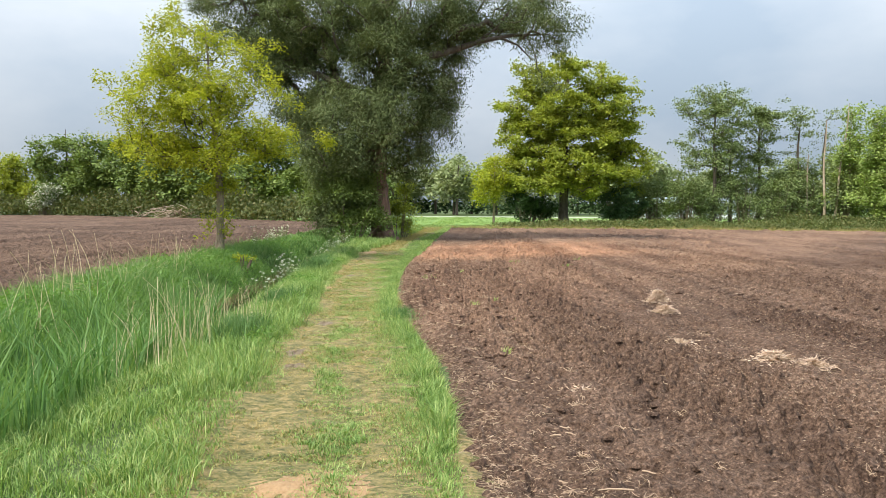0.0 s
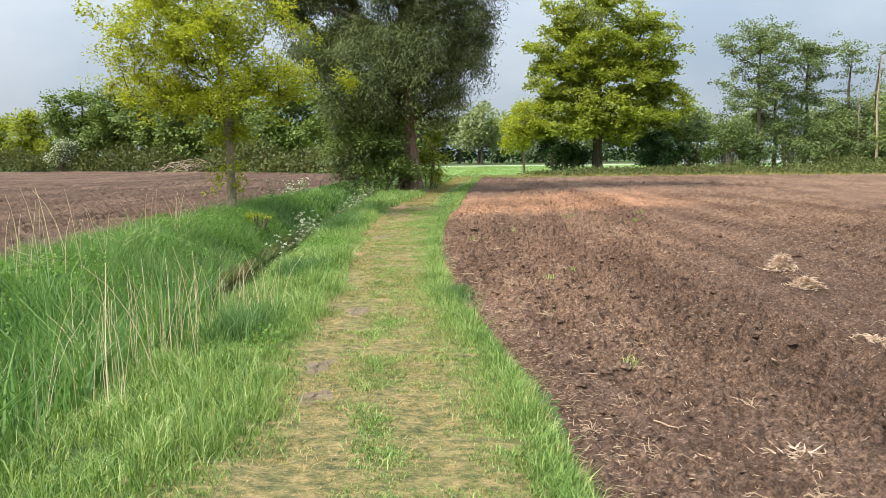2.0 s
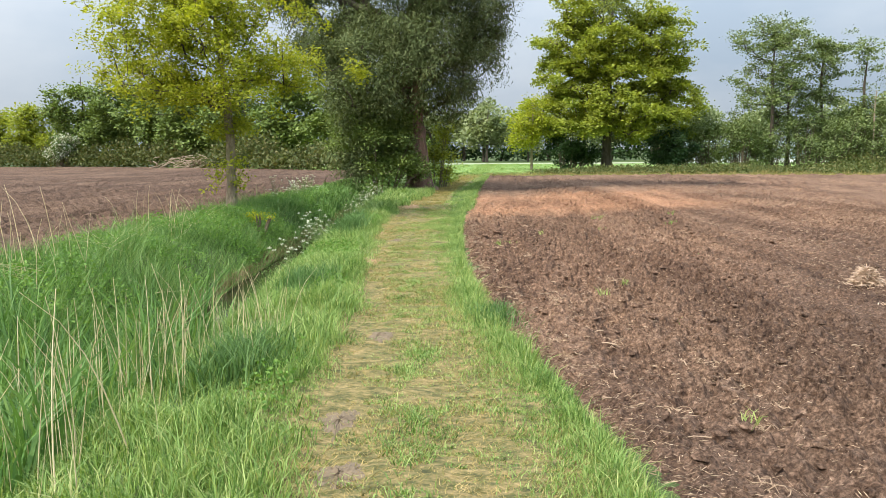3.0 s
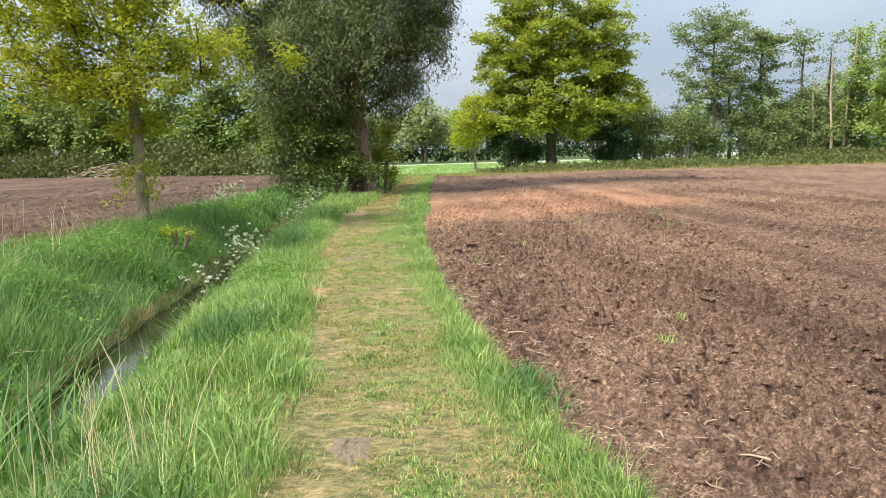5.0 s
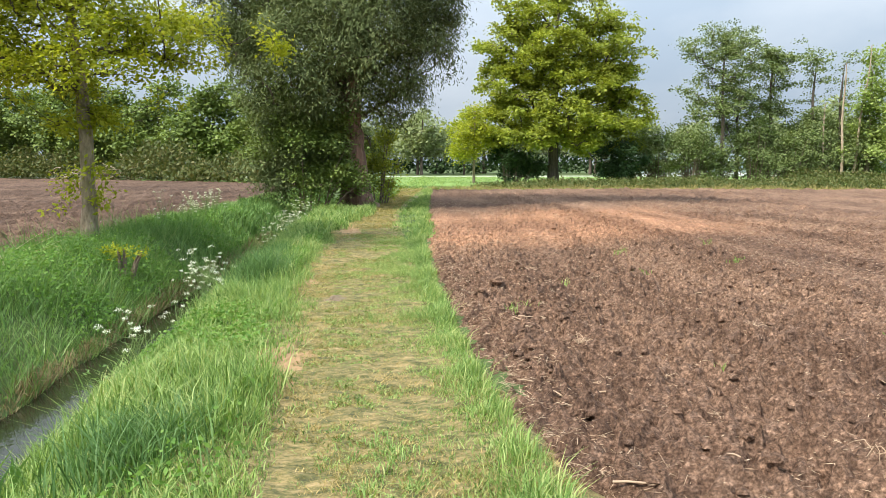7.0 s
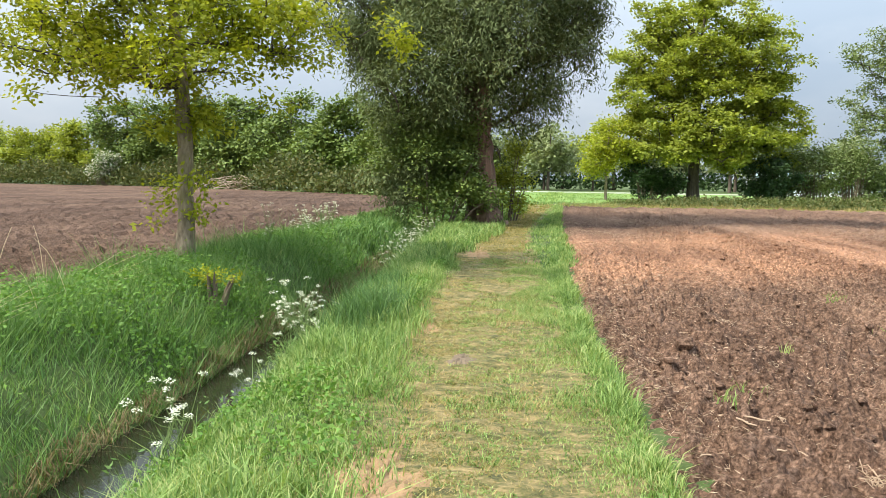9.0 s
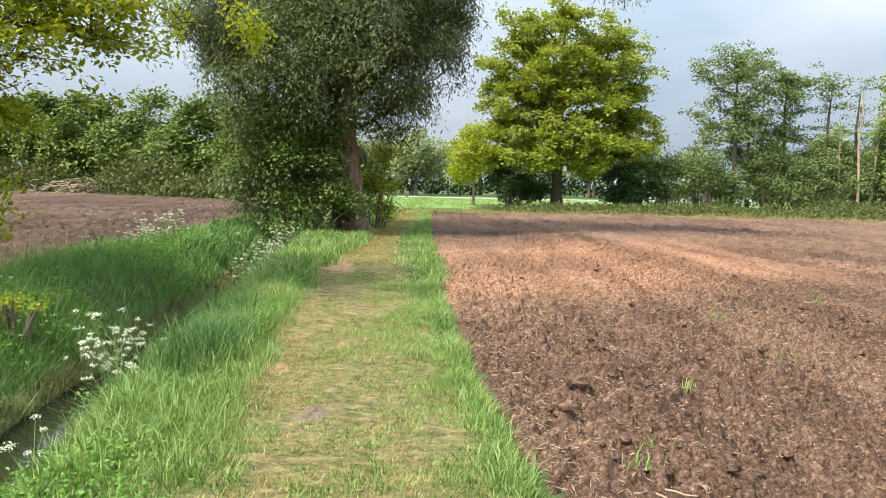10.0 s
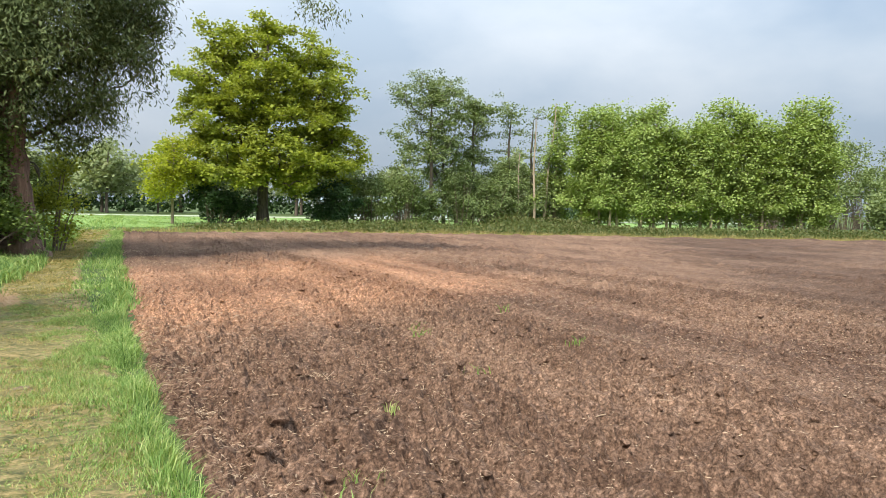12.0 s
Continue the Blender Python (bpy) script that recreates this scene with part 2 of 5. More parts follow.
def turf_mat(name, stops, scale=3.0, streak=1.0):
    m, nodes, links, bsdf = base_mat(name)
    geo, mp = nodes.new("ShaderNodeNewGeometry"), nodes.new("ShaderNodeMapping")
    mp.inputs["Scale"].default_value = (1, streak, 1)
    links.new(geo.outputs["Position"], mp.inputs["Vector"])
    a = noise_node(nodes, links, mp.outputs["Vector"], scale, 6, 0.65)
    b = noise_node(nodes, links, mp.outputs["Vector"], 38, 4, 0.7)
    f = mix(nodes, links, 0.4, a.outputs["Color"], b.outputs["Color"])
    sep = nodes.new("ShaderNodeRGBToBW")
    links.new(f, sep.inputs[0])
    r = ramp(nodes, stops)
    links.new(sep.outputs[0], r.inputs["Fac"])
    links.new(r.outputs["Color"], bsdf.inputs["Base Color"])
    bsdf.inputs["Roughness"].default_value = 0.95
    bump(nodes, links, bsdf, b.outputs["Fac"], 0.7, 0.03)
    return m


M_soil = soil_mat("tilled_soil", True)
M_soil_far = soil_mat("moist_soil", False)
M_turf = turf_mat("turf", ((0.3, (0.035, 0.05, 0.012)), (0.55, (0.07, 0.11, 0.022)), (0.75, (0.11, 0.16, 0.04))))
M_path = turf_mat("mown_path", ((0.40, (0.045, 0.05, 0.017)), (0.47, (0.12, 0.115, 0.035)), (0.54, (0.26, 0.20, 0.08)), (0.62, (0.42, 0.30, 0.15))), 8.5, 2.4)
M_meadow = turf_mat("meadow_turf", ((0.35, (0.13, 0.23, 0.045)), (0.65, (0.21, 0.32, 0.08))), 0.5)
M_pale = turf_mat("pale_strip", ((0.35, (0.26, 0.30, 0.18)), (0.65, (0.40, 0.42, 0.30))), 0.4)
M_bare = turf_mat("bare_earth", ((0.35, (0.25, 0.15, 0.07)), (0.65, (0.42, 0.27, 0.14))), 6)
M_mud = turf_mat("grey_mud", ((0.35, (0.13, 0.095, 0.06)), (0.65, (0.24, 0.18, 0.12))), 6)
M_grass = leaf_mat("grass", ((0.0, (0.05, 0.095, 0.02)), (0.35, (0.14, 0.25, 0.06)), (0.65, (0.30, 0.42, 0.13)), (0.85, (0.46, 0.50, 0.21)), (1.0, (0.56, 0.48, 0.27))), 0.28)
M_lush = leaf_mat("lush_grass", ((0.0, (0.05, 0.095, 0.02)), (0.4, (0.115, 0.23, 0.06)), (0.8, (0.25, 0.38, 0.13)), (1.0, (0.5, 0.46, 0.24))), 0.28)
M_short = leaf_mat("short_grass", ((0.05, (0.05, 0.075, 0.02)), (0.3, (0.13, 0.15, 0.04)), (0.48, (0.29, 0.25, 0.085)), (0.75, (0.50, 0.38, 0.18))), 0.2, 0.75, 0.6, 0.2, 5.0, 2.4)
M_tan = leaf_mat("worn_straw_grass", ((0.0, (0.20, 0.15, 0.05)), (0.5, (0.42, 0.32, 0.13)), (1.0, (0.60, 0.47, 0.24))), 0.15, 0.6, 0.7, 0.15, 4.5, 2.4)
M_tuft = leaf_mat("tussock_grass", ((0.0, (0.05, 0.10, 0.03)), (0.5, (0.10, 0.20, 0.06)), (1.0, (0.22, 0.34, 0.13))), 0.3)
M_dead = leaf_mat("dead_grass", ((0.0, (0.09, 0.065, 0.03)), (0.5, (0.20, 0.15, 0.075)), (1.0, (0.33, 0.27, 0.14))), 0.2)
M_reed = leaf_mat("green_reed", ((0.0, (0.06, 0.14, 0.04)), (0.5, (0.13, 0.25, 0.07)), (1.0, (0.26, 0.38, 0.13))), 0.35)
M_weed = leaf_mat("weed_leaf", ((0.0, (0.07, 0.15, 0.03)), (0.5, (0.14, 0.28, 0.05)), (1.0, (0.24, 0.38, 0.09))), 0.35)
M_dry = leaf_mat("dry_reed", ((0.0, (0.56, 0.46, 0.26)), (0.6, (0.72, 0.62, 0.40)), (1.0, (0.82, 0.74, 0.54))), 0.2)
M_straw = leaf_mat("straw", ((0.0, (0.24, 0.16, 0.11)), (0.6, (0.42, 0.30, 0.20)), (1.0, (0.62, 0.49, 0.35))), 0.05)
M_heap = leaf_mat("heaped_straw", ((0.0, (0.38, 0.26, 0.18)), (0.6, (0.58, 0.43, 0.32)), (1.0, (0.72, 0.58, 0.45))), 0.1)
M_willow = leaf_mat("willow_leaf", ((0.0, (0.036, 0.056, 0.018)), (0.5, (0.118, 0.155, 0.056)), (1.0, (0.26, 0.30, 0.135))), 0.22, 0.5, 0.6, 0.2)
M_young = leaf_mat("young_oak_leaf", ((0.0, (0.18, 0.22, 0.02)), (0.5, (0.32, 0.37, 0.03)), (1.0, (0.50, 0.51, 0.07))), 0.5, 0.3)
M_oak = leaf_mat("oak_leaf", ((0.0, (0.14, 0.18, 0.03)), (0.5, (0.27, 0.32, 0.045)), (1.0, (0.42, 0.46, 0.07))), 0.42, 0.3)
M_alder = leaf_mat("alder_leaf", ((0.0, (0.09, 0.13, 0.045)), (0.5, (0.17, 0.225, 0.08)), (1.0, (0.27, 0.32, 0.13))), 0.22, 0.3)
M_far = leaf_mat("pale_far_leaf", ((0.0, (0.14, 0.18, 0.08)), (0.5, (0.25, 0.30, 0.14)), (1.0, (0.36, 0.40, 0.21))), 0.25, 0.3)
M_aspen = leaf_mat("aspen_leaf", ((0.0, (0.17, 0.25, 0.06)), (0.5, (0.28, 0.37, 0.10)), (1.0, (0.40, 0.48, 0.17))), 0.3, 0.3)
M_hedge = leaf_mat("hedge_leaf", ((0.0, (0.07, 0.11, 0.025)), (0.5, (0.145, 0.21, 0.05)), (1.0, (0.26, 0.33, 0.085))), 0.22, 0.4)
M_dark = leaf_mat("dark_evergreen_leaf", ((0.0, (0.02, 0.045, 0.015)), (0.5, (0.045, 0.085, 0.03)), (1.0, (0.08, 0.14, 0.045))), 0.15, 0.3)
M_bramble = leaf_mat("bramble_leaf", ((0.0, (0.045, 0.065, 0.02)), (0.5, (0.10, 0.125, 0.035)), (1.0, (0.22, 0.19, 0.08))), 0.25, 0.4)
M_blossom = leaf_mat("white_blossom", ((0.0, (0.42, 0.47, 0.33)), (0.5, (0.68, 0.71, 0.58)), (1.0, (0.80, 0.81, 0.73))), 0.25, 0.1)
M_hawthorn = leaf_mat("hawthorn_blossom", ((0.0, (0.07, 0.13, 0.03)), (0.52, (0.14, 0.22, 0.06)), (0.6, (0.6, 0.62, 0.55)), (1.0, (0.8, 0.8, 0.75))), 0.25, 0.2)
M_bark = bark_mat("oak_bark", (0.05, 0.04, 0.03), (0.15, 0.12, 0.09))
M_willow_bark = bark_mat("willow_bark", (0.06, 0.036, 0.025), (0.31, 0.19, 0.13), 0.16, 7.0, 0.06)
M_young_bark = bark_mat("young_bark", (0.11, 0.085, 0.055), (0.36, 0.29, 0.20), 0.35, 16.0, 0.015, (0.21, 0.19, 0.07))
M_pale_bark = bark_mat("pale_bark", (0.28, 0.21, 0.15), (0.50, 0.40, 0.30), 0.2, 9.0, 0.02)
M_twig = bark_mat("twig", (0.10, 0.075, 0.05), (0.24, 0.18, 0.13), 0.4, 12.0, 0.01)

m, nodes, links, bsdf = base_mat("ditch_water")
bsdf.inputs["Base Color"].default_value = (0.02, 0.022, 0.012, 1)
bsdf.inputs["Roughness"].default_value = 0.04
bsdf.inputs["IOR"].default_value = 1.33
bump(nodes, links, bsdf, noise_node(nodes, links, nodes.new("ShaderNodeNewGeometry").outputs["Position"], 5, 3).outputs["Fac"], 0.12, 0.02)
M_water = m

# ---- plan: lines along y ----
LINE_Y = np.array([-12, -4, 0, 4, 6.6, 9, 11, 14, 17, 20, 25, 31, 36, 50, 70, 120])
FIELD_X = np.array([2.6, 1.1, 0.45, 0.0, -0.17, -0.58, -1.12, -1.44, -1.66, -1.8, -1.95, -1.95, -2.0, -1.85, -1.6, -1])
PATH_R = np.array([2.1, 0.75, 0.2, -0.25, -0.65, -1.05, -1.32, -1.8, -2.15, -2.48, -2.8, -3.0, -2.95, -2.5, -2.0, -1])
PATH_L = np.array([0.4, -0.9, -1.35, -1.78, -2.15, -2.5, -2.6, -3.0, -3.45, -3.75, -4.0, -3.75, -3.7, -3.6, -3.2, -2])
LIP_R = np.array([-1.6, -2.6, -3.0, -3.35, -3.5, -3.62, -3.75, -4.1, -4.36, -4.7, -5.15, -5.6, -5.9, -6.4, -7, -8])
LIP_L = np.array([-4.4, -5.2, -5.5, -5.8, -6.05, -6.3, -6.45, -6.85, -7.1, -7.2, -7.1, -7.2, -7.4, -8.0, -9, -10])


def line(table, y):
    fine = np.linspace(-12, 120, 600)
    v = np.interp(fine, LINE_Y, table)
    k = np.hanning(13)
    v = np.convolve(np.pad(v, 6, mode="edge"), k / k.sum(), "valid")
    return np.interp(y, fine, v)


def far_edge(x):
    return np.interp(x, [-10, -2, 6, 16, 26, 35.5, 42, 90], [53, 53, 54, 53, 50, 46.8, 45, 37])


def west_edge(x):
    return np.interp(x, [-90, -60, -36, -16, 0], [106, 98, 88, 71, 64])


WATER_Z = -0.62


def ground_z(x, y):
    """Height of the bare ground: path level 0, the ditch, the far bank a little higher, ground under the fields set lower."""
    x, y = np.asarray(x, float), np.asarray(y, float)
    lr, ll, fx = line(LIP_R, y), line(LIP_L, y), line(FIELD_X, y)
    mid = (lr + ll) / 2 + 0.6
    live = 1 - smooth(44, 52, y)
    right = smooth(mid - 0.15, lr + 0.45, x)
    left = 1 - smooth(ll + 0.25, mid + 0.1, x)
    depth = 1 - np.maximum(right, left)
    z = -(0.56 + 0.26 * smooth(9.5, 12.5, y)) * depth * live
    z = z + 0.17 * (1 - smooth(ll - 0.2, mid, x)) * (1 - smooth(40, 60, y))
    z = z + 0.03 * vnoise(x * 1.3, y * 1.3, 3) * smooth(0, 0.4, np.abs(x - (line(PATH_L, y) + line(PATH_R, y)) / 2) - 0.7)
    z = z + 0.02 * fbm(x * 0.7, y * 0.7, 5)
    under_r = smooth(fx + 0.05, fx + 0.5, x) * (1 - smooth(-0.9, -0.2, y - far_edge(x)))
    under_l = (1 - smooth(ll - 1.3, ll - 0.75, x)) * (1 - smooth(-0.9, -0.2, y - west_edge(x)))
    return z - 0.12 * under_r - 0.12 * under_l


# ---- ground ----
gx = steps((-2500, -60, 500, 12), (-60, -11, 8, 0.5), (-11, 3, 0.16, 0.16), (3, 60, 0.5, 6), (60, 2500, 12, 500))
gy = steps((-2500, -14, 500, 1.5), (-14, 0, 0.5, 0.2), (0, 30, 0.2, 0.2), (30, 60, 0.2, 0.8), (60, 120, 0.8, 5), (120, 2500, 8, 500))
GX, GY = np.meshgrid(gx, gy)
tagged(new("ground", grid_mesh("ground", GX, GY, ground_z(GX, GY), M_turf)), "rough green grassland with a ditch running along it", "ground", kind="structure")

mx, my = np.meshgrid(steps((-40, 60, 2, 2)), steps((60, 97, 1.5, 1.5)))
tagged(new("meadow", grid_mesh("meadow", mx, my, ground_z(mx, my) + 0.03, M_meadow)), "short bright green meadow beyond the tilled field", "meadow", kind="structure")
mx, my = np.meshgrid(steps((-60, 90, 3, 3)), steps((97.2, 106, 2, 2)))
tagged(new("pale_field", grid_mesh("pale_field", mx, my, ground_z(mx, my) + 0.05, M_pale)), "pale distant strip of field", "field", kind="structure")


# mown track
def ripple(x, y):
    """Pressed turf lies in short ridges across the way."""
    return fbm(x * 3.2, y * 8.4, 22, 3) + 0.25 * vnoise(x * 0.8, y * 0.6, 23)


def path_z(x, y):
    a, b = line(PATH_L, y), line(PATH_R, y)
    u = (x - a) / (b - a)
    rut = -0.015 * np.exp(-((u - 0.25) / 0.12) ** 2) - 0.015 * np.exp(-((u - 0.75) / 0.12) ** 2)
    return -0.05 + 0.085 * smooth(-0.42, -0.2, u) * smooth(-0.42, -0.2, 1 - u) + rut + 0.03 * ripple(x, y) + 0.006 + 0.02 * fbm(x * 0.7, y * 0.7, 5)


py = steps((-12, 3, 0.12, 0.06), (3, 30, 0.045, 0.06), (30, 56, 0.15, 0.5))
pu = np.linspace(-0.42, 1.42, 50)
PU, PY = np.meshgrid(pu, py)
PX = line(PATH_L, py)[:, None] * (1 - PU) + line(PATH_R, py)[:, None] * PU
tagged(new("path", grid_mesh("path", PX, PY, path_z(PX, PY) + rng.normal(size=PX.shape) * 0.004, M_path, False)), "mown grass footpath with worn straw-yellow patches", "path", kind="structure")


# ---- tilled fields ----
def soil_height(x, y):
    lumps = fbm(x * 1.3, y * 1.1, 31, 3) * 0.06
    crumbs = np.abs(vnoise(x * 6.5, y * 6.0, 35)) * 0.05 + np.abs(vnoise(x * 11.5, y * 11, 36)) * 0.05 + 0.032 * vnoise(x * 19, y * 18, 37) - 0.03
    lane = x + 0.25 * vnoise(x * 0.2, y * 0.15, 38) + 0.12 * (y - 14) * smooth(14, 4, y)
    rows = 0.022 * np.sin(lane * 2 * math.pi / 0.62) + 0.02 * vnoise(lane * 1.1, y * 0.12, 39)
    rough = smooth(-0.3, 0.3, fbm(lane * 0.55, y * 0.09, 40, 2))
    pressed = 0.016 * np.sin((y + 0.35 * vnoise(x * 1.2, y * 0.8, 42)) * 2 * math.pi / 0.21) * (1 - rough) * smooth(-0.2, 0.3, vnoise(x * 0.9, y * 0.7, 43))
    z = lumps * 0.8 + crumbs * (0.4 + 1.55 * rough) + rows + pressed
    for cx, half in ((6.45, 0.27), (7.05, 0.27), (11.2, 0.27)):
        d = x + 0.10 * y - cx - 0.1 * vnoise(y * 0.12, y * 0 + 2, 41)
        inside = (1 - smooth(half - 0.04, half + 0.06, np.abs(d))) * smooth(5, 8, y) * (1 - smooth(34, 44, y))
        lug = 0.5 + 0.5 * np.sin((y + np.abs(d) * 0.9 + 0.5 * (cx > 7)) * 2 * math.pi / 0.34)
        z = z * (1 - 0.8 * inside) + inside * (-0.035 + 0.06 * smooth(0.3, 0.6, lug))
    return z


fu = steps((0, 5, 0.034, 0.04), (5, 8, 0.045, 0.06), (8, 20, 0.07, 0.3), (20, 85, 0.35, 3.0))
fv = steps((-10, 2, 0.4, 0.08), (2, 24, 0.036, 0.05), (24, 53, 0.06, 0.5))
FU, FV = np.meshgrid(fu, fv)
ragged = 0.10 * fbm(fv * 1.7, fv * 0 + 5, 51)
FX = (line(FIELD_X, fv) - 0.18 + ragged)[:, None] + FU
FY = np.where(FV > 24, 24 + (FV - 24) * (far_edge(FX) - 24) / 29.0, FV)
lip = smooth(0, 0.32, FU) * smooth(0, 0.3, far_edge(FX) - FY + 0.02)
FZ = -0.06 + lip * (0.09 + soil_height(FX, FY) + rng.normal(size=FX.shape) * 0.012)
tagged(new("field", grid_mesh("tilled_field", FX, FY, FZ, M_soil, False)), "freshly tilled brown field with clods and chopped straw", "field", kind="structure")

lu = steps((0, 16, 0.10, 0.2), (16, 75, 0.3, 3.0))
lv = steps((-8, 6, 0.5, 0.15), (6, 30, 0.13, 0.15), (30, 69, 0.2, 1.0))
LU, LV = np.meshgrid(lu, lv)
LX = (line(LIP_L, lv) - 0.75 + 0.12 * fbm(lv * 1.5, lv * 0 + 9, 53))[:, None] - LU
LY = np.where(LV > 30, 30 + (LV - 30) * (west_edge(LX) - 30) / 39.0, LV)
rows_l = 0.04 * np.sin((LX + LY * 0.05 + 0.2 * vnoise(LX * 0.3, LY * 0.2, 57)) * 2 * math.pi / 0.72)
LZ = 0.10 + smooth(0, 0.3, LU) * (0.09 + fbm(LX * 2, LY * 2, 55) * 0.04 + np.abs(vnoise(LX * 5, LY * 5, 56)) * 0.05 + rows_l * smooth(0.5, 2, LU))
LZ = LZ + rng.normal(size=LX.shape) * 0.02 * smooth(0.2, 1, LU) - 0.17 * smooth(40, 60, LY)
tagged(new("field_west", grid_mesh("west_field", LX, LY, LZ, M_soil_far, False)), "brown harrowed field with parallel drill lines", "field", kind="structure")

# ditch water
wy = steps((-10, 46, 0.5, 0.5))
WU, WY = np.meshgrid(np.linspace(-0.75, 0.75, 4), wy)
WX = ((line(LIP_R, wy) + line(LIP_L, wy)) / 2 + 0.6)[:, None] + WU
tagged(new("water", grid_mesh("ditch_water", WX, WY, WX * 0 + WATER_Z, M_water)), "still dark ditch water reflecting the sky", "water", kind="structure")


# ---- blades, leaves, tubes ----
def blade_mesh(name, P, h, w, lean, material, stiff=0.5, plain=False, way=None):
    """Curved tapering blades: feet P, heights h, widths w, lean as a share of the height."""
    n = len(P)
    h, w = np.broadcast_to(h, n), np.broadcast_to(w, n)
    a, b = rng.uniform(0, 2 * np.pi, n), rng.uniform(0, 2 * np.pi, n)
    b = b if way is None else way
    side = np.stack((np.cos(a), np.sin(a), 0 * a), -1) * (w / 2)[:, None]
    out = np.stack((np.cos(b), np.sin(b), 0 * b), -1) * (h * np.broadcast_to(lean, n) * rng.uniform(0.2, 1, n))[:, None]
    up = np.stack((0 * h, 0 * h, h), -1)
    if plain:
        V = np.stack((P - side, P + side, P + up + out), 1)
        return fast_mesh(name, V, None, np.arange(n)[:, None] * 3 + np.array([[0, 1, 2]]), material)
    mid = P + up * 0.55 + out * (0.55 ** (1 + 2 * stiff))
    tip = P + up * (1 - 0.25 * np.broadcast_to(lean, n)[:, None] ** 2) + out
    V = np.stack((P - side, P + side, mid + side * 0.75, mid - side * 0.75, tip), 1)
    i = np.arange(n)[:, None] * 5
    return fast_mesh(name, V, i + np.array([[0, 1, 2, 3]]), i + np.array([[3, 2, 4]]), material, True)


def leaf_mesh(name, P, D, length, width, material, fold=0.25, face=None):
    """Folded pointed leaves at P along D; face: the way their upper sides look."""
    n = len(P)
    length, width = np.broadcast_to(length, n)[:, None], np.broadcast_to(width, n)[:, None]
    D = D / (np.linalg.norm(D, axis=1)[:, None] + 1e-9)
    R = rng.normal(size=(n, 3)) if face is None else face
    S = np.cross(D, R)
    S /= np.linalg.norm(S, axis=1)[:, None] + 1e-9
    N = np.cross(S, D)
    belly = P + D * length * 0.45 + N * width * fold
    V = np.stack((P, belly + S * width / 2, P + D * length, belly - S * width / 2), 1)
    i = np.arange(n)[:, None] * 4
    return fast_mesh(name, V, i + np.array([[0, 1, 2, 3]]), None, material, True)


def tubes(name, lines, sides, material, bumpy=0.0, freq=3.0):
    """Tapering tubes along polylines: a list of (points, radii)."""
    V, Q, at = [], [], 0
    ang = np.linspace(0, 2 * np.pi, sides, endpoint=False)
    for pts, rad in lines:
        pts, rad = np.asarray(pts, float), np.asarray(rad, float)
        k = len(pts)
        T = np.gradient(pts, axis=0)
        T /= np.linalg.norm(T, axis=1)[:, None] + 1e-9
        ref = np.array([1.0, 0.02, 0.01]) if abs(T[0, 0]) < 0.8 else np.array([0.02, 1.0, 0.01])
        A = np.cross(T, ref)
        A /= np.linalg.norm(A, axis=1)[:, None] + 1e-9
        B = np.cross(T, A)
        rr = rad[:, None] * np.ones((k, sides))
        if bumpy:
            arc = np.concatenate(([0], np.cumsum(np.linalg.norm(np.diff(pts, axis=0), axis=1))))
            u = np.cos(ang)[None] * freq + arc[:, None] * 0.35
            v = np.sin(ang)[None] * freq + arc[:, None] * 0.25
            rr = rr * (1 + bumpy * (1.3 * np.abs(vnoise(u, v, 61)) - 0.4 + 0.5 * vnoise(u * 2.3, v * 2.3, 62)))
        ring = pts[:, None] + (A[:, None] * np.cos(ang)[None, :, None] + B[:, None] * np.sin(ang)[None, :, None]) * rr[..., None]
        V.append(ring.reshape(-1, 3))
        i = at + np.arange(k * sides).reshape(k, sides)
        j = np.roll(i, -1, 1)
        Q.append(np.stack((i[:-1], j[:-1], j[1:], i[1:]), -1).reshape(-1, 4))
        at += k * sides
    return fast_mesh(name, np.concatenate(V), np.concatenate(Q), None, material, True)


def inside_lobes(lobes, n, shell=0.5):
    """Points in a union of ellipsoids (cx, cy, cz, rx, ry, rz), denser towards the skin; ragged outline."""
    L = np.array(lobes, float)
    vol = (L[:, 3] * L[:, 4] * L[:, 5]) ** (2 / 3)
    pick = rng.choice(len(L), n, p=vol / vol.sum())
    d = rng.normal(size=(n, 3))
    d /= np.linalg.norm(d, axis=1)[:, None]
    r = (shell + (1 - shell) * rng.uniform(0, 1, n)) * rng.uniform(0.5, 1, n) ** 0.4
    r = r * (1 + 0.22 * vnoise(d[:, 0] * 3 + pick * 7, d[:, 1] * 3 + d[:, 2] * 4, 71))
    return L[pick, :3] + d * r[:, None] * L[pick, 3:]


def bough_clumps(lobes, n, shell, bough):
    """Clumps gathered on boughs (count, radius, flatness), so that the crown has masses and gaps; also each clump's way out of its bough."""
    B = inside_lobes(lobes, bough[0], shell)
    size = bough[1] * rng.uniform(0.6, 1.35, len(B))
    own = rng.integers(0, len(B), n)
    d = rng.normal(size=(n, 3))
    d /= np.linalg.norm(d, axis=1)[:, None]
    d[:, 2] = np.where(d[:, 2] < -0.3, -d[:, 2], d[:, 2])
    r = rng.uniform(0, 1, n) ** 0.45 * size[own]
    return B[own] + d * r[:, None] * np.array([1, 1, bough[2]]), d


def leaf_faces(out, own, up=0.65):
    """The way each leaf looks: up, out of its bough, and a little by chance."""
    return out[own] * 0.9 + np.array([0, 0, up]) + rng.normal(size=(len(own), 3)) * 0.45


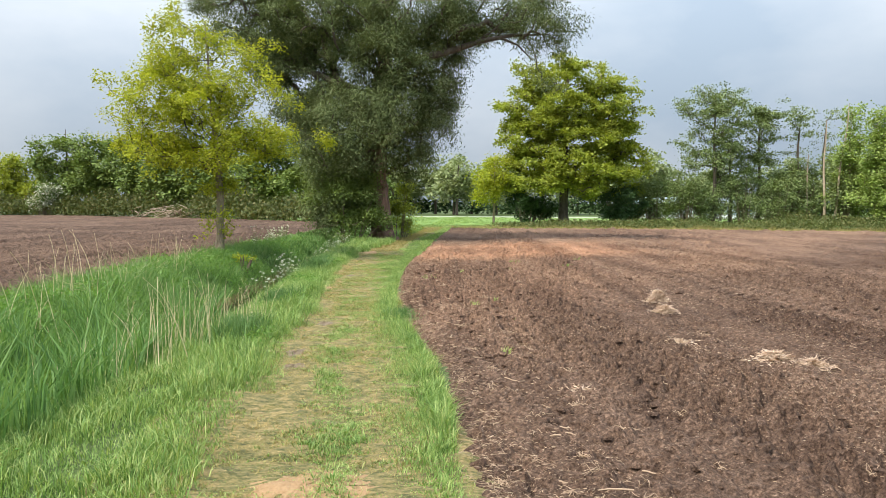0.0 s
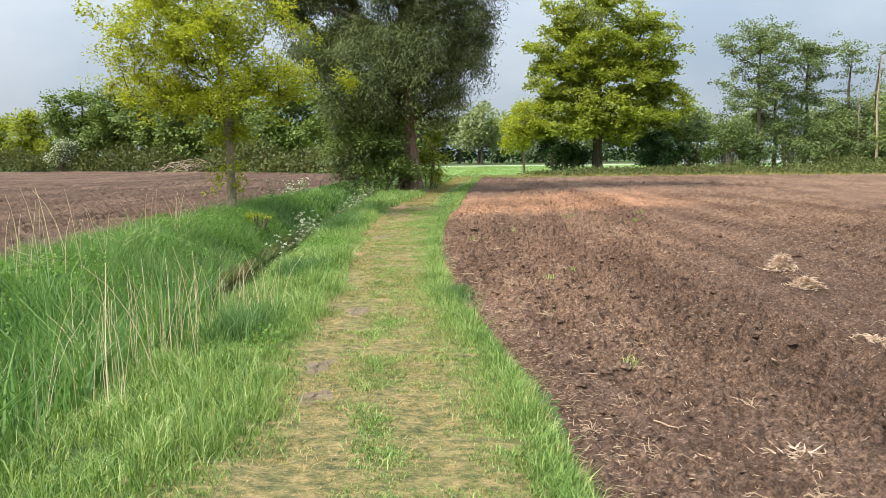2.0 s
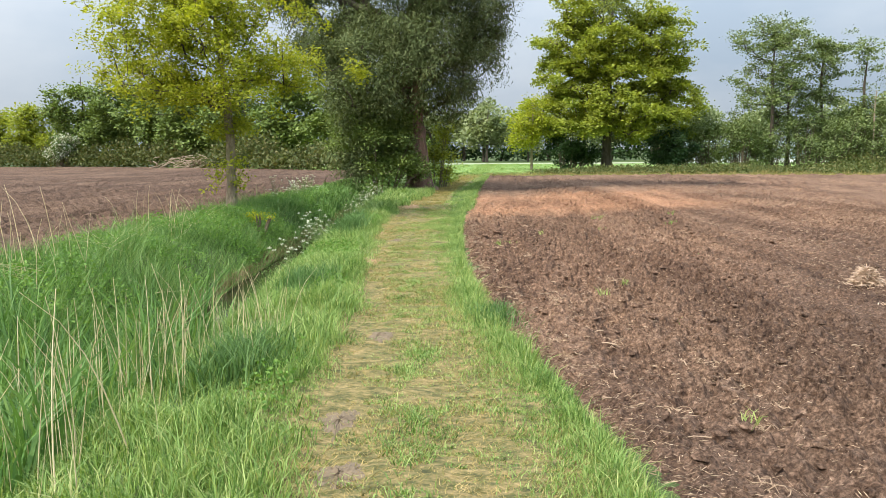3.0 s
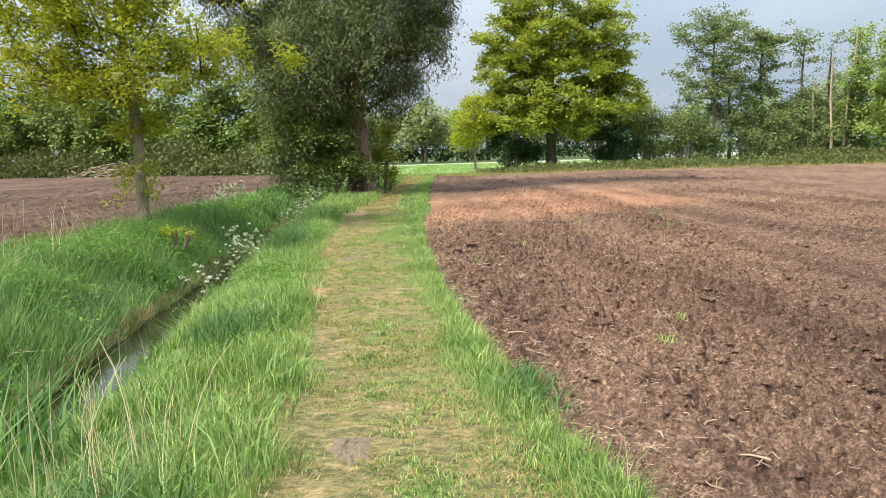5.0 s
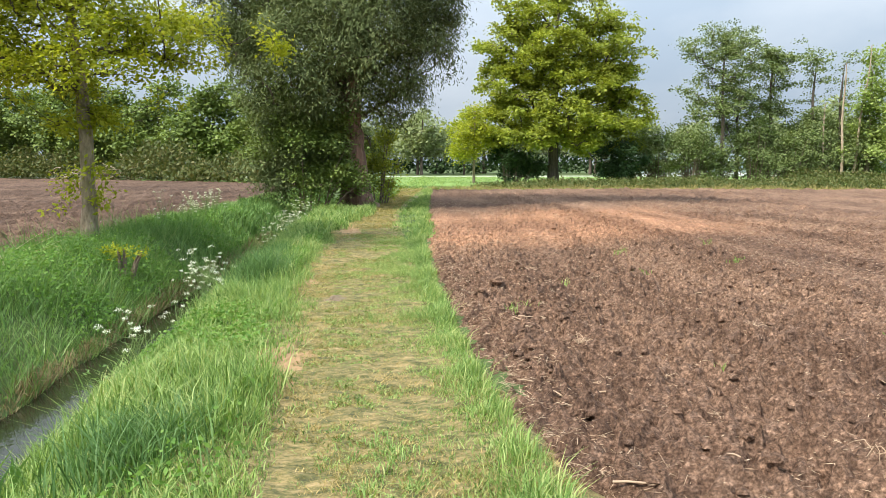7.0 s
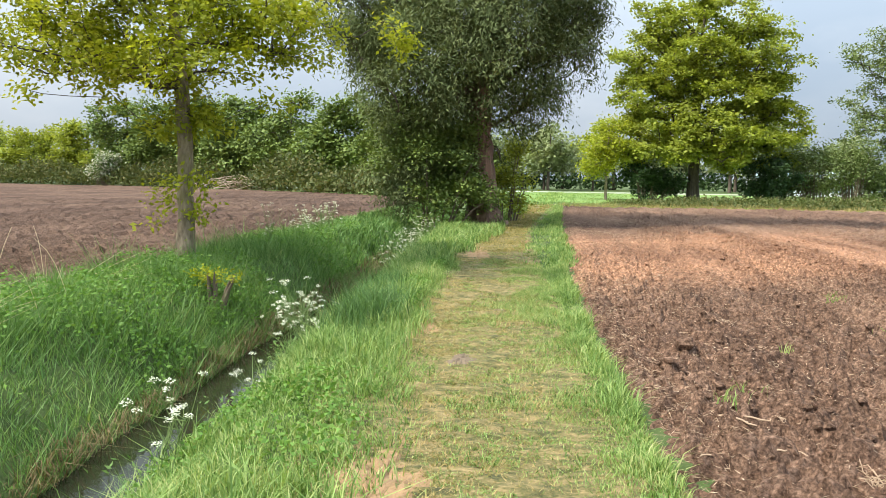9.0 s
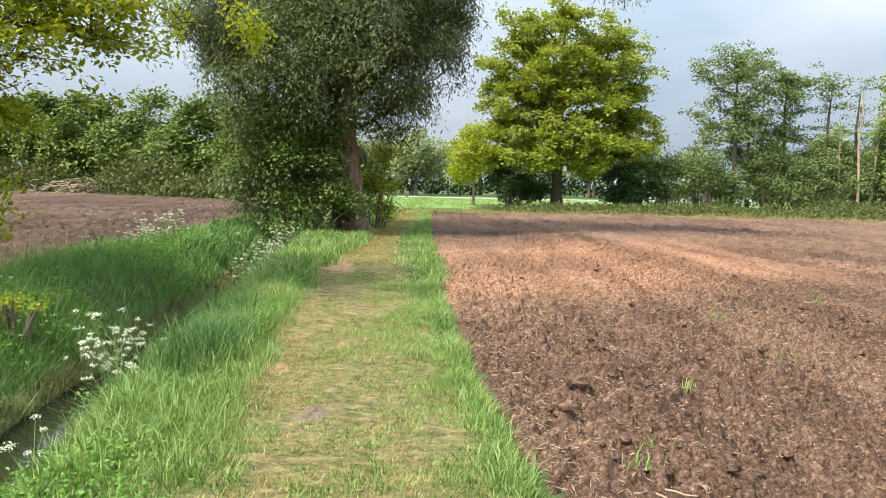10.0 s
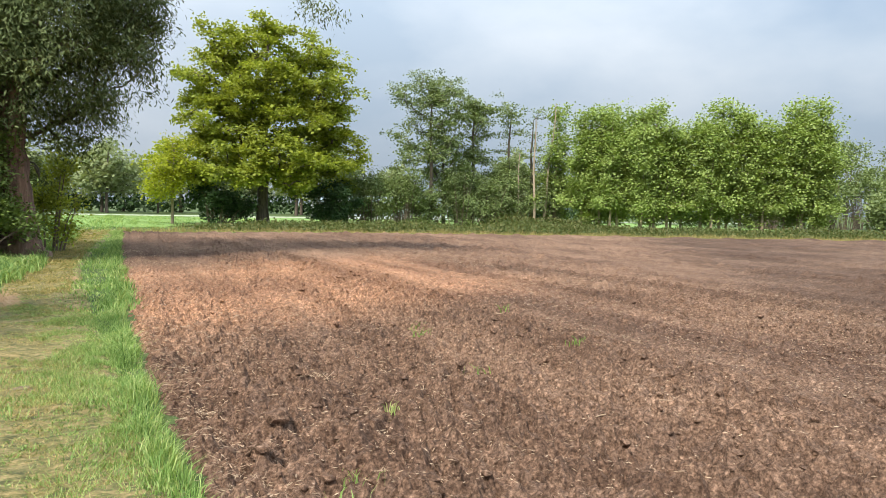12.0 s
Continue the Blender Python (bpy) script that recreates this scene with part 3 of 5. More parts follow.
def skeleton(trunk, centres, r_twig, power=2.2, arch=0.12):
    """Branches that reach each centre from the nearest wood already there; thickness from what each piece carries."""
    P = [np.array(p, float) for p in trunk]
    parent = [i - 1 for i in range(len(P))]
    top = np.array(trunk)
    order = np.argsort([np.min(np.linalg.norm(top - c, axis=1)) for c in centres])
    ends = []
    for k in order:
        c = centres[k]
        A = np.array(P)
        d = np.linalg.norm(A - c, axis=1) + 0.9 * np.maximum(0, A[:, 2] - c[2] + 0.1)
        d[0:2] += 2.5
        j = int(np.argmin(d))
        s, gap = A[j], np.linalg.norm(A[j] - c)
        m = max(2, min(5, int(gap / 0.35) + 1))
        off = rng.normal(size=3) * gap * 0.10 + np.array([0, 0, gap * arch])
        last = j
        for q in range(1, m + 1):
            f = q / m
            P.append(s + (c - s) * f + off * math.sin(math.pi * f))
            parent.append(last)
            last = len(P) - 1
        ends.append(last)
    load = np.zeros(len(P))
    load[ends] = 1
    for i in range(len(P) - 1, 0, -1):
        load[parent[i]] += load[i]
    rad = r_twig * np.maximum(load, 1) ** (1 / power)
    return np.array(P), np.array(parent), rad, len(trunk)


def limb_lines(P, parent, rad, n_trunk, least):
    """Chains of wood thicker than least, as polylines."""
    kids = {}
    for i in range(len(P)):
        kids.setdefault(parent[i], []).append(i)
    out, start = [], [(parent[i], i) for i in range(n_trunk, len(P)) if parent[i] < n_trunk]
    while start:
        a, b = start.pop()
        if rad[b] < least:
            continue
        chain = [a, b]
        while True:
            nxt = sorted(kids.get(chain[-1], []), key=lambda q: -rad[q])
            if not nxt or rad[nxt[0]] < least:
                start += [(chain[-1], q) for q in nxt]
                break
            start += [(chain[-1], q) for q in nxt[1:]]
            chain.append(nxt[0])
        r = rad[chain].copy()
        r[0] = min(r[0], r[1] * 1.15)
        out.append((P[chain], r))
    return out


def tree(name, label, base, trunk, trunk_r, lobes, clumps, leaves, spread, leaf, mat_leaf, mat_bark, category="tree", r_twig=0.012,
         droop=0.0, shell=0.5, least=0.012, arch=0.12, sides=10, bumpy=0.06, group="", power=2.2, flat=0.7, crown_label="", extra=None, thin=None, own_limbs=0, mat_limb=None, bough=None, boles=()):
    """A tree: a tapered trunk, limbs reaching into the lobes and clumps of small leaves at the twig ends. All relative to base."""
    t = thing(name, label, category, base, group)
    trunk = np.array(trunk, float)
    s = np.linspace(0, 1, max(8, len(trunk) * 5))
    pos = np.linspace(0, 1, len(trunk))
    tp = np.stack([np.interp(s, pos, trunk[:, k]) for k in range(3)], -1)
    tp[1:-1, :2] += 0.05 * trunk_r[0] * rng.normal(size=(len(s) - 2, 2))
    tr = np.interp(s, np.linspace(0, 1, len(trunk_r)), trunk_r)
    piece("trunk", tubes("trunk", [(tp, tr)], sides, mat_bark, bumpy), t)
    for bole in boles:
        piece("limb", tubes("limb", [bole], 10, mat_limb or mat_bark, bumpy * 0.6), t)
    C, out = bough_clumps(lobes, clumps, shell, bough or (max(6, clumps // 5), spread * 2.2, 0.85))
    C, out = C[C[:, 2] > 0.25], out[C[:, 2] > 0.25]
    if extra is not None:
        C, out = np.concatenate((C, extra)), np.concatenate((out, rng.normal(size=(len(extra), 3)) * 0.5))
    P, parent, rad, n0 = skeleton(tp, C, r_twig, power, arch)
    rad = np.minimum(rad, trunk_r[0] * 0.27)
    lines = limb_lines(P, parent, rad, n0, least)
    lines.sort(key=lambda q: -q[1][0])
    for one in lines[:own_limbs]:
        piece("limb", tubes("limb", [one], 8, mat_limb or mat_bark, bumpy * 0.6), t)
    if len(lines) > own_limbs:
        tagged(piece("branchwork", tubes("branchwork", lines[own_limbs:], 4, mat_limb or mat_bark), t), kind="stuff")
    n = len(C)
    cnt = np.maximum(3, (leaves * rng.uniform(0.5, 1.5, n))).astype(int)
    if thin is not None:
        cnt = np.maximum(2, (cnt * thin(C)).astype(int))
    own = np.repeat(np.arange(n), cnt)
    off = rng.normal(size=(len(own), 3)) * spread * np.array([1, 1, flat])
    if droop:
        off[:, 2] -= droop * np.abs(rng.normal(size=len(own))) * spread
    Q = C[own] + off
    D = rng.normal(size=(len(own), 3)) * [1, 1, 0.5] + out[own] * 0.6 + np.array([0, 0, -0.2 - 1.6 * droop])
    F = leaf_faces(out, own)
    ln = leaf[0] * rng.uniform(0.6, 1.35, len(own))
    ok = Q[:, 2] > 0.02
    piece("crown", leaf_mesh("crown", Q[ok], D[ok], ln[ok], ln[ok] * leaf[1], mat_leaf, 0.2, F[ok]), t, crown_label)
    return t


# ---- trees ----
tree("willow_tree", "tall old willow with grey-green foliage and furrowed trunk", (-4.4, 35.0, 0.0),
     [(0.05, 0, -0.1), (0.02, 0.0, 0.6), (-0.25, 0, 2.5), (-0.2, 0, 5), (0.1, 0.1, 8), (0.0, 0.2, 11.5), (-0.4, 0.3, 15)],
     [0.66, 0.47, 0.42, 0.38, 0.32, 0.24, 0.10],
     [(-0.8, -0.6, 4.9, 3.0, 2.7, 3.5), (1.2, -0.3, 5.6, 1.9, 2.0, 2.8), (1.9, 0.3, 3.9, 1.0, 1.3, 1.8), (2.2, 0, 5.8, 1.1, 1.6, 1.8), (0.2, -1.6, 8.0, 2.8, 1.4, 1.8), (-1.9, -0.6, 1.6, 1.0, 1.0, 1.4), (-0.2, -1.7, 6.2, 2.0, 1.0, 2.4), (-3.3, -0.5, 5.0, 1.6, 1.6, 2.6), (-5.0, 0.2, 8.4, 1.9, 1.9, 2.0), (2.7, 0, 7.2, 1.6, 2.0, 1.5), (-3.5, 0.2, 6.8, 1.9, 2.0, 3.2), (-2.5, 0, 2.6, 1.8, 1.8, 2.2),
      (-0.9, -2.2, 4.8, 2.3, 1.1, 2.8), (0.9, -1.9, 5.6, 1.4, 1.0, 1.9), (-1.0, -0.4, 9.4, 4.8, 3.4, 2.2), (-0.6, 0.5, 12.5, 6.3, 5.5, 5.0), (5.0, 0, 11.0, 3.4, 3.2, 1.8), (-6.0, 0.5, 11.0, 3.6, 3.4, 2.6),
      (7.3, -0.4, 9.5, 1.9, 1.7, 1.4), (-4.4, 0.5, 9.0, 2.6, 2.4, 2.4), (2.6, 0, 9.2, 2.0, 2.4, 1.2), (3.8, -0.5, 9.7, 1.8, 1.6, 1.1), (5.6, -0.5, 10.0, 1.6, 1.5, 1.1)],
     3500, 114, 0.25, (0.14, 0.27), M_willow, M_willow_bark, r_twig=0.011, droop=0.6, shell=0.3, sides=28, bumpy=0.3, power=2.1, least=0.02, own_limbs=8, mat_limb=M_bark, bough=(460, 0.75, 1.25),
     thin=lambda C: np.where(C[:, 2] > 12.8, 0.3, 1.0) * np.where((C[:, 1] > 1.2) & (C[:, 2] < 6), 0.4, 1.0),
     extra=np.linspace((6.6, -0.5, 9.2), (8.0, -0.8, 7.0), 12) + rng.normal(size=(12, 3)) * 0.3,
     boles=[(np.array([(-0.2, 0, 6.4), (0.7, -0.4, 7.6), (1.6, -0.7, 8.2), (3.0, -0.8, 8.5), (4.6, -0.8, 9.0), (6.0, -0.7, 9.25), (7.6, -0.6, 9.3)]), np.array([0.26, 0.22, 0.19, 0.15, 0.11, 0.07, 0.02])),
            (np.array([(4.4, -0.8, 8.95), (5.2, -0.8, 9.5), (5.9, -0.9, 10.4)]), np.array([0.07, 0.05, 0.02])),
            (np.array([(5.4, -0.75, 9.15), (6.2, -0.8, 8.8), (6.9, -0.8, 8.1)]), np.array([0.06, 0.04, 0.015])),
            (np.array([(-0.2, 0, 5.4), (-1.4, -0.5, 6.8), (-2.8, -0.6, 7.6), (-4.4, -0.4, 8.0)]), np.array([0.22, 0.18, 0.12, 0.04]))])

tree("young_oak", "young oak in yellow-green spring leaf on the ditch bank", (-7.5, 21.75, 0.15),
     [(0, 0, -0.1), (0.02, 0, 0.6), (0.03, 0, 1.6), (0.0, 0, 2.5), (-0.1, 0, 3.6), (-0.25, 0, 5.2), (-0.35, 0, 6.8)],
     [0.17, 0.122, 0.108, 0.092, 0.065, 0.035, 0.01],
     [(-0.6, 0, 4.2, 3.3, 2.8, 1.8), (-0.8, 0, 5.5, 2.6, 2.2, 1.9), (1.1, 0, 3.3, 2.4, 2.2, 1.3), (-1.3, 0, 3.1, 2.3, 2.2, 1.1), (0.0, 0, 2.0, 0.9, 0.8, 0.7)],
     1150, 44, 0.11, (0.088, 0.52), M_young, M_young_bark, r_twig=0.0036, droop=0.25, shell=0.2, bough=(300, 0.45, 0.7), least=0.004, arch=-0.10, sides=16, bumpy=0.12, flat=0.9, own_limbs=14, mat_limb=M_bark,
     extra=np.array([0.05, -0.1, 0.95]) + rng.normal(size=(9, 3)) * [0.32, 0.25, 0.25])

tree("oak_tree", "broad mature oak in fresh green leaf", (8.0, 69.7, 0),
     [(0, 0, -0.1), (0, 0, 1.5), (0.1, 0, 4), (0.0, 0, 7.5), (0.2, 0, 11), (0.3, 0, 14)],
     [0.52, 0.40, 0.36, 0.28, 0.16, 0.05],
     [(0.2, 0, 11.2, 5.0, 5.0, 4.7), (3.9, 0, 10.6, 3.2, 3.4, 2.8), (-3.3, 0, 9.6, 3.2, 3.4, 2.8), (-1.8, 0, 12.6, 3.0, 3.2, 2.4), (-4.0, 0, 7.6, 2.6, 3.0, 2.4), (4.8, 0, 7.8, 2.6, 3.0, 2.4), (0, -3.0, 8.6, 3.4, 2.4, 3.0), (0.6, 0, 6.6, 6.6, 6, 3.0), (0.4, -1.5, 4.6, 5.0, 4.4, 2.2), (-5.0, 0, 4.6, 2.8, 3, 2.3), (5.8, 0, 4.8, 2.9, 3, 2.3), (-2.8, -2, 3.2, 3.0, 2.2, 1.4), (3.2, -2, 3.2, 3.2, 2.2, 1.4), (0.2, -3, 3.5, 3.0, 1.6, 1.2)],
     1600, 54, 0.32, (0.25, 0.65), M_oak, M_bark, r_twig=0.022, shell=0.5, least=0.035, own_limbs=10, flat=0.5, bough=(480, 0.85, 0.85))

tree("small_oak", "small slender oak with sparse yellow-green leaves", (1.6, 68.5, 0), [(0, 0, -0.1), (0, 0, 2), (0.1, 0, 4), (0, 0, 6)], [0.12, 0.09, 0.06, 0.02],
     [(0, 0, 4.3, 1.9, 1.8, 2.0), (-0.6, 0, 2.6, 1.4, 1.4, 1.0)], 120, 45, 0.34, (0.2, 0.6), M_young, M_young_bark, r_twig=0.012, least=0.014)


def alder(base, h, w, label, n=230, leaves=32):
    lobes = [(0, 0, h * 0.66, w * 0.5, w * 0.45, h * 0.26), (0.1, 0, h * 0.82, w * 0.47, w * 0.42, h * 0.17), (-0.3, 0, h * 0.42, w * 0.5, w * 0.5, h * 0.16)]
    return tree("alder_tree", label, base, [(0, 0, -0.1), (0.1, 0, h * 0.3), (-0.1, 0, h * 0.6), (0.1, 0, h * 0.88)], [0.2, 0.15, 0.1, 0.02], lobes, n, int(leaves * 1.35), 0.3,
                (0.2, 0.6), M_alder, M_bark, r_twig=0.014, least=0.018, shell=0.25, arch=0.02, group="alders by the field", flat=0.45, bough=(n // 2, 1.0, 0.8))


alder((21.8, 70.5, 0), 13.2, 8.2, "airy tall alder with thin grey-green foliage", 330, 34)
alder((26.4, 72.0, 0), 12.6, 4.6, "tall narrow alder with thin grey-green foliage", 170, 34)
alder((30.2, 72.5, 0), 11.6, 2.6, "slim bare-stemmed alder with a tufted top", 70, 26)
alder((32.8, 73.0, 0), 11.0, 2.2, "slim alder with a sparse tufted top", 50, 20)
alder((24.3, 73.5, 0), 9.0, 5.0, "alder with thin grey-green foliage in the copse", 130, 34)


def snag(base, h, lean, r):
    t = thing("bare_trunk", "pale dead standing trunk with stripped bark", "dead tree", base, "dead trunks")
    z = np.linspace(-0.1, h, 14)
    pts = np.stack((lean * z + 0.08 * np.sin(z * 0.9), 0 * z, z), -1)
    piece("trunk", tubes("trunk", [(pts, np.linspace(r, r * 0.3, 14))], 9, M_pale_bark, 0.12), t)
    stubs = []
    for k in range(7):
        b = pts[5 + k]
        d = np.array([rng.uniform(-1, 1), rng.uniform(-0.5, 0.5), rng.uniform(0.2, 1)]) * 0.5
        stubs.append((np.array([b, b + d * 0.6, b + d]), [0.03, 0.02, 0.008]))
    for one in stubs:
        piece("branch_stub", tubes("branch_stub", [one], 5, M_pale_bark), t)


snag((32.1, 71.2, 0), 9.6, -0.01, 0.13)
snag((32.9, 71.0, 0), 11.0, 0.10, 0.12)
snag((30.6, 71.6, 0), 6.5, 0.03, 0.11)


def shrub(name, label, base, lobes, n, leaves, mat_leaf, spread=0.4, leaf=(0.22, 0.6), mat_bark=None, group="", category="bush", shell=0.45, stem_count=40):
    """A bush of several stems from the ground."""
    t = thing(name, label, category, base, group)
    C, out = bough_clumps(lobes, n, shell, (max(5, n // 4), spread * 2.2, 0.85))
    C, out = C[C[:, 2] > 0.1], out[C[:, 2] > 0.1]
    lines = []
    for c in C[:: max(1, len(C) // stem_count)]:
        foot = np.array([c[0] * 0.45, c[1] * 0.45, -0.05])
        mid = (foot + c) / 2 + np.array([0, 0, 0.15 * c[2]])
        lines.append((np.array([foot, mid, c]), [0.035, 0.022, 0.008]))
    tagged(piece("branchwork", tubes("branchwork", lines, 5, mat_bark or M_twig), t), kind="stuff")
    cnt = (leaves * rng.uniform(0.5, 1.5, len(C))).astype(int)
    own = np.repeat(np.arange(len(C)), cnt)
    Q = C[own] + rng.normal(size=(len(own), 3)) * spread * np.array([1, 1, 0.7])
    ln = leaf[0] * rng.uniform(0.6, 1.35, len(own))
    ok = Q[:, 2] > 0.02
    D = rng.normal(size=(len(own), 3)) * [1, 1, 0.6] + out[own] * 0.5
    piece("foliage", leaf_mesh("foliage", Q[ok], D[ok], ln[ok], ln[ok] * leaf[1], mat_leaf, 0.2, leaf_faces(out, own)[ok]), t)
    return t


shrub("elder_bush", "dense dark green elder at the willow's foot", (-6.0, 34.2, 0), [(0, 0, 1.3, 1.7, 1.4, 1.5), (1.1, -0.3, 0.8, 1.1, 0.9, 0.9), (-0.4, 0.3, 2.8, 1.5, 1.3, 1.3), (0.7, 0, 2.4, 1.0, 1.0, 1.2)],
      300, 62, M_hedge, 0.22, (0.11, 0.6), stem_count=10)
shrub("maple_bush", "light yellow-green bush beside the willow trunk", (-3.85, 37.2, 0), [(0, 0, 1.7, 0.6, 0.6, 1.4), (0.1, 0, 0.8, 0.6, 0.6, 0.8)], 80, 56, M_oak, 0.2, (0.11, 0.6), stem_count=8)
shrub("holly_bush", "dark evergreen bush beneath the oak", (4.6, 69.5, 0), [(0, 0, 1.7, 1.9, 1.5, 1.8), (1.6, 0.5, 1.0, 1.5, 1.2, 1.0)], 90, 70, M_dark, 0.3)
shrub("holly_bush", "dark evergreen bush at the field corner", (13.2, 68.6, 0), [(0, 0, 1.6, 1.9, 1.5, 1.7), (-1.0, 0, 0.8, 1.2, 1, 0.8)], 90, 70, M_dark, 0.3)

# copse undergrowth below the alders
for x, y, h, w in ((14.6, 72.5, 4.6, 2.0), (16.8, 70.5, 4.6, 2.3), (19.0, 69.5, 4.4, 2.2), (21.5, 71, 4.2, 2.4), (24.4, 70, 5.2, 2.2), (27.3, 70.5, 5.0, 2.2), (29.2, 72, 5.6, 1.9), (31.2, 73, 6.2, 2.2), (34.3, 72, 5.8, 2.2)):
    shrub("alder_shrub", "thin grey-green alder scrub at the field margin", (x, y, 0), [(0, 0, h * 0.6, w, w * 0.9, h * 0.42), (0.4, 0, h * 0.25, w, w * 0.8, h * 0.25)],
          150, 40, M_alder, 0.38, (0.19, 0.6), group="copse scrub", shell=0.3)

# row of young aspens
asp = tree("aspen_tree", "bright green young aspen in a dense row", (36.5, 66.0, 0), [(0, 0, -0.1), (0.05, 0, 3), (-0.05, 0, 6.5), (0, 0, 9.8)], [0.11, 0.08, 0.05, 0.012],
           [(0, 0, 5.2, 1.5, 1.5, 3.6), (0.1, 0, 8.4, 0.7, 0.7, 1.9), (0, 0, 2.2, 1.6, 1.5, 2.3)], 240, 40, 0.27, (0.18, 0.75), M_aspen, M_pale_bark,
           r_twig=0.01, least=0.013, group="row of aspens", shell=0.3, flat=0.9)
asp2 = tree("aspen_tree", "bright green bushy young aspen in a dense row", (38.2, 64.0, 0), [(0, 0, -0.1), (0.1, 0, 3), (0.05, 0, 6), (0.1, 0, 8.8)], [0.11, 0.08, 0.05, 0.012],
            [(0, 0, 4.6, 1.9, 1.8, 3.6), (0.3, 0, 7.3, 1.5, 1.5, 2.0), (-0.6, 0, 6.6, 1.3, 1.2, 1.9), (0, 0, 2.2, 1.8, 1.7, 2.3)], 280, 40, 0.3, (0.18, 0.75), M_aspen, M_pale_bark,
            r_twig=0.01, least=0.013, group="row of aspens", shell=0.3, flat=0.9)
pr = random.Random(5)
for k in range(25):
    f = k / 24
    x, y = 34.3 + 16.0 * f + pr.uniform(-0.5, 0.5), 70.0 - 15.0 * f + pr.uniform(-0.8, 2.2)
    sc = pr.uniform(0.95, 1.08)
    copy_thing(asp if k % 3 == 0 or k in (1, 4) else asp2, pose(x, y, 0, 0, 0, pr.uniform(0, 360)) @ Matrix.Diagonal((sc * 1.15, sc * 1.15, sc * pr.uniform(0.88, 1.1), 1)))
for x, y, h in ((54, 60, 8.5), (60, 72, 9.5), (68, 78, 10), (58, 56, 4.0), (54.5, 53, 3.2), (63, 55, 4.5), (70, 60, 7), (76, 75, 11.0), (83, 77, 11.4), (90, 78, 10.6)):
    shrub("hedgerow_bush", "grey-green bush at the end of the wood", (x, y, 0), [(0, 0, h * 0.55, h * 0.5, h * 0.45, h * 0.48)], 110, 40, M_alder, 0.5, (0.3, 0.6), group="end of the wood")


# brambles and weeds along the far margin of the field
def scrub_strip(name, label, pts, half, height, n, mat_leaf, leaf=0.16, seed=1, stems=True, category="brambles"):
    """Low tangled growth along a line, of uneven height."""
    pts = np.array(pts, float)
    seg = np.concatenate(([0], np.cumsum(np.linalg.norm(np.diff(pts, axis=0), axis=1))))
    s = rng.uniform(0, seg[-1], n)
    c = np.stack([np.interp(s, seg, pts[:, k]) for k in range(2)], -1)
    o = rng.uniform(-1, 1, (n, 2)) * half
    top = height * (0.6 + 0.9 * np.clip(fbm(s * 0.35, s * 0 + seed, seed, 3) + 0.25, -0.3, 1)) * (1 - 0.6 * (np.abs(o).max(1) / half) ** 2)
    z = top * rng.uniform(0, 1, n) ** 0.55
    P = np.stack((c[:, 0] + o[:, 0], c[:, 1] + o[:, 1], z), -1)
    P[:, 2] += ground_z(P[:, 0], P[:, 1])
    t = new(name)
    tagged(t, label, category, kind="stuff")
    ln = leaf * rng.uniform(0.5, 1.5, n)
    piece("foliage", leaf_mesh("foliage", P, rng.normal(size=(n, 3)) + [0, 0, 0.2], ln, ln * 0.6, mat_leaf), t)
    return t


scrub_strip("bramble_margin", "low brambles and nettles along the field margin", [(2.5, 56.2), (6, 56.4), (16, 55.4), (27, 52.4), (36, 49.2), (44, 47.2), (52, 45.6), (70, 42)], 1.4, 0.3, 20000, M_bramble, 0.15, 3)
scrub_strip("bramble_margin", "brambles and nettles under the copse", [(3, 60), (16, 61), (24, 61), (34, 58), (44, 52), (52, 49)], 2.5, 0.6, 24000, M_bramble, 0.15, 5)
scrub_strip("bramble_margin", "reddish old brambles under the dead trunks", [(27, 68.5), (35, 67)], 1.4, 1.5, 3500, M_bramble, 0.2, 8)

# west hedge: trees over a dense bank of brambles
scrub_strip("west_hedge", "dense dark bramble hedge beyond the field", [(-13, 70.5), (-17, 74), (-26, 82), (-37, 91), (-60, 101), (-95, 112)], 2.2, 3.4, 34000, M_bramble, 0.32, 9, category="hedge")
for x, y, h, w, mt in ((-57, 103, 13.2, 4.8, M_hedge), (-50, 101, 11.2, 4.6, M_hedge), (-44, 99, 11.0, 4.6, M_hedge), (-38, 95, 10, 4.4, M_hedge), (-31, 92, 10.5, 4.6, M_hedge),
                       (-24, 88, 10.0, 4.4, M_hedge), (-17, 82, 9.0, 4.0, M_hedge), (-66, 108, 8.0, 5, M_oak), (-76, 112, 8.4, 6, M_oak), (-88, 116, 8.5, 6, M_oak), (-12, 78, 5.0, 3.2, M_hedge)):
    tree("hedgerow_tree", "leafy green field maple in the hedge" if mt is M_hedge else "light green oak scrub in the hedge", (x, y, 0),
         [(0, 0, -0.1), (0.1, 0, h * 0.35), (0, 0, h * 0.9)], [0.22, 0.16, 0.04],
         [(0, 0, h * 0.55, w, w * 0.9, h * 0.38), (w * 0.2, 0, h * 0.78, w * 0.6, w * 0.6, h * 0.2), (-w * 0.4, 0, h * 0.35, w * 0.8, w * 0.7, h * 0.24), (w * 0.3, 0, h * 0.32, w * 1.1, w * 0.9, h * 0.26)],
         230, 52, 0.6, (0.42, 0.62), mt, M_bark, r_twig=0.03, least=0.035, group="trees of the west hedge", bough=(50, 1.3, 0.85))
shrub("hawthorn_bush", "hawthorn bush covered in white blossom", (-57.5, 98.0, 0), [(0, 0, 2.0, 2.4, 1.6, 2.0), (1.2, 0, 3.4, 1.3, 1.2, 1.2)], 110, 40, M_hawthorn, 0.35, (0.24, 0.7))

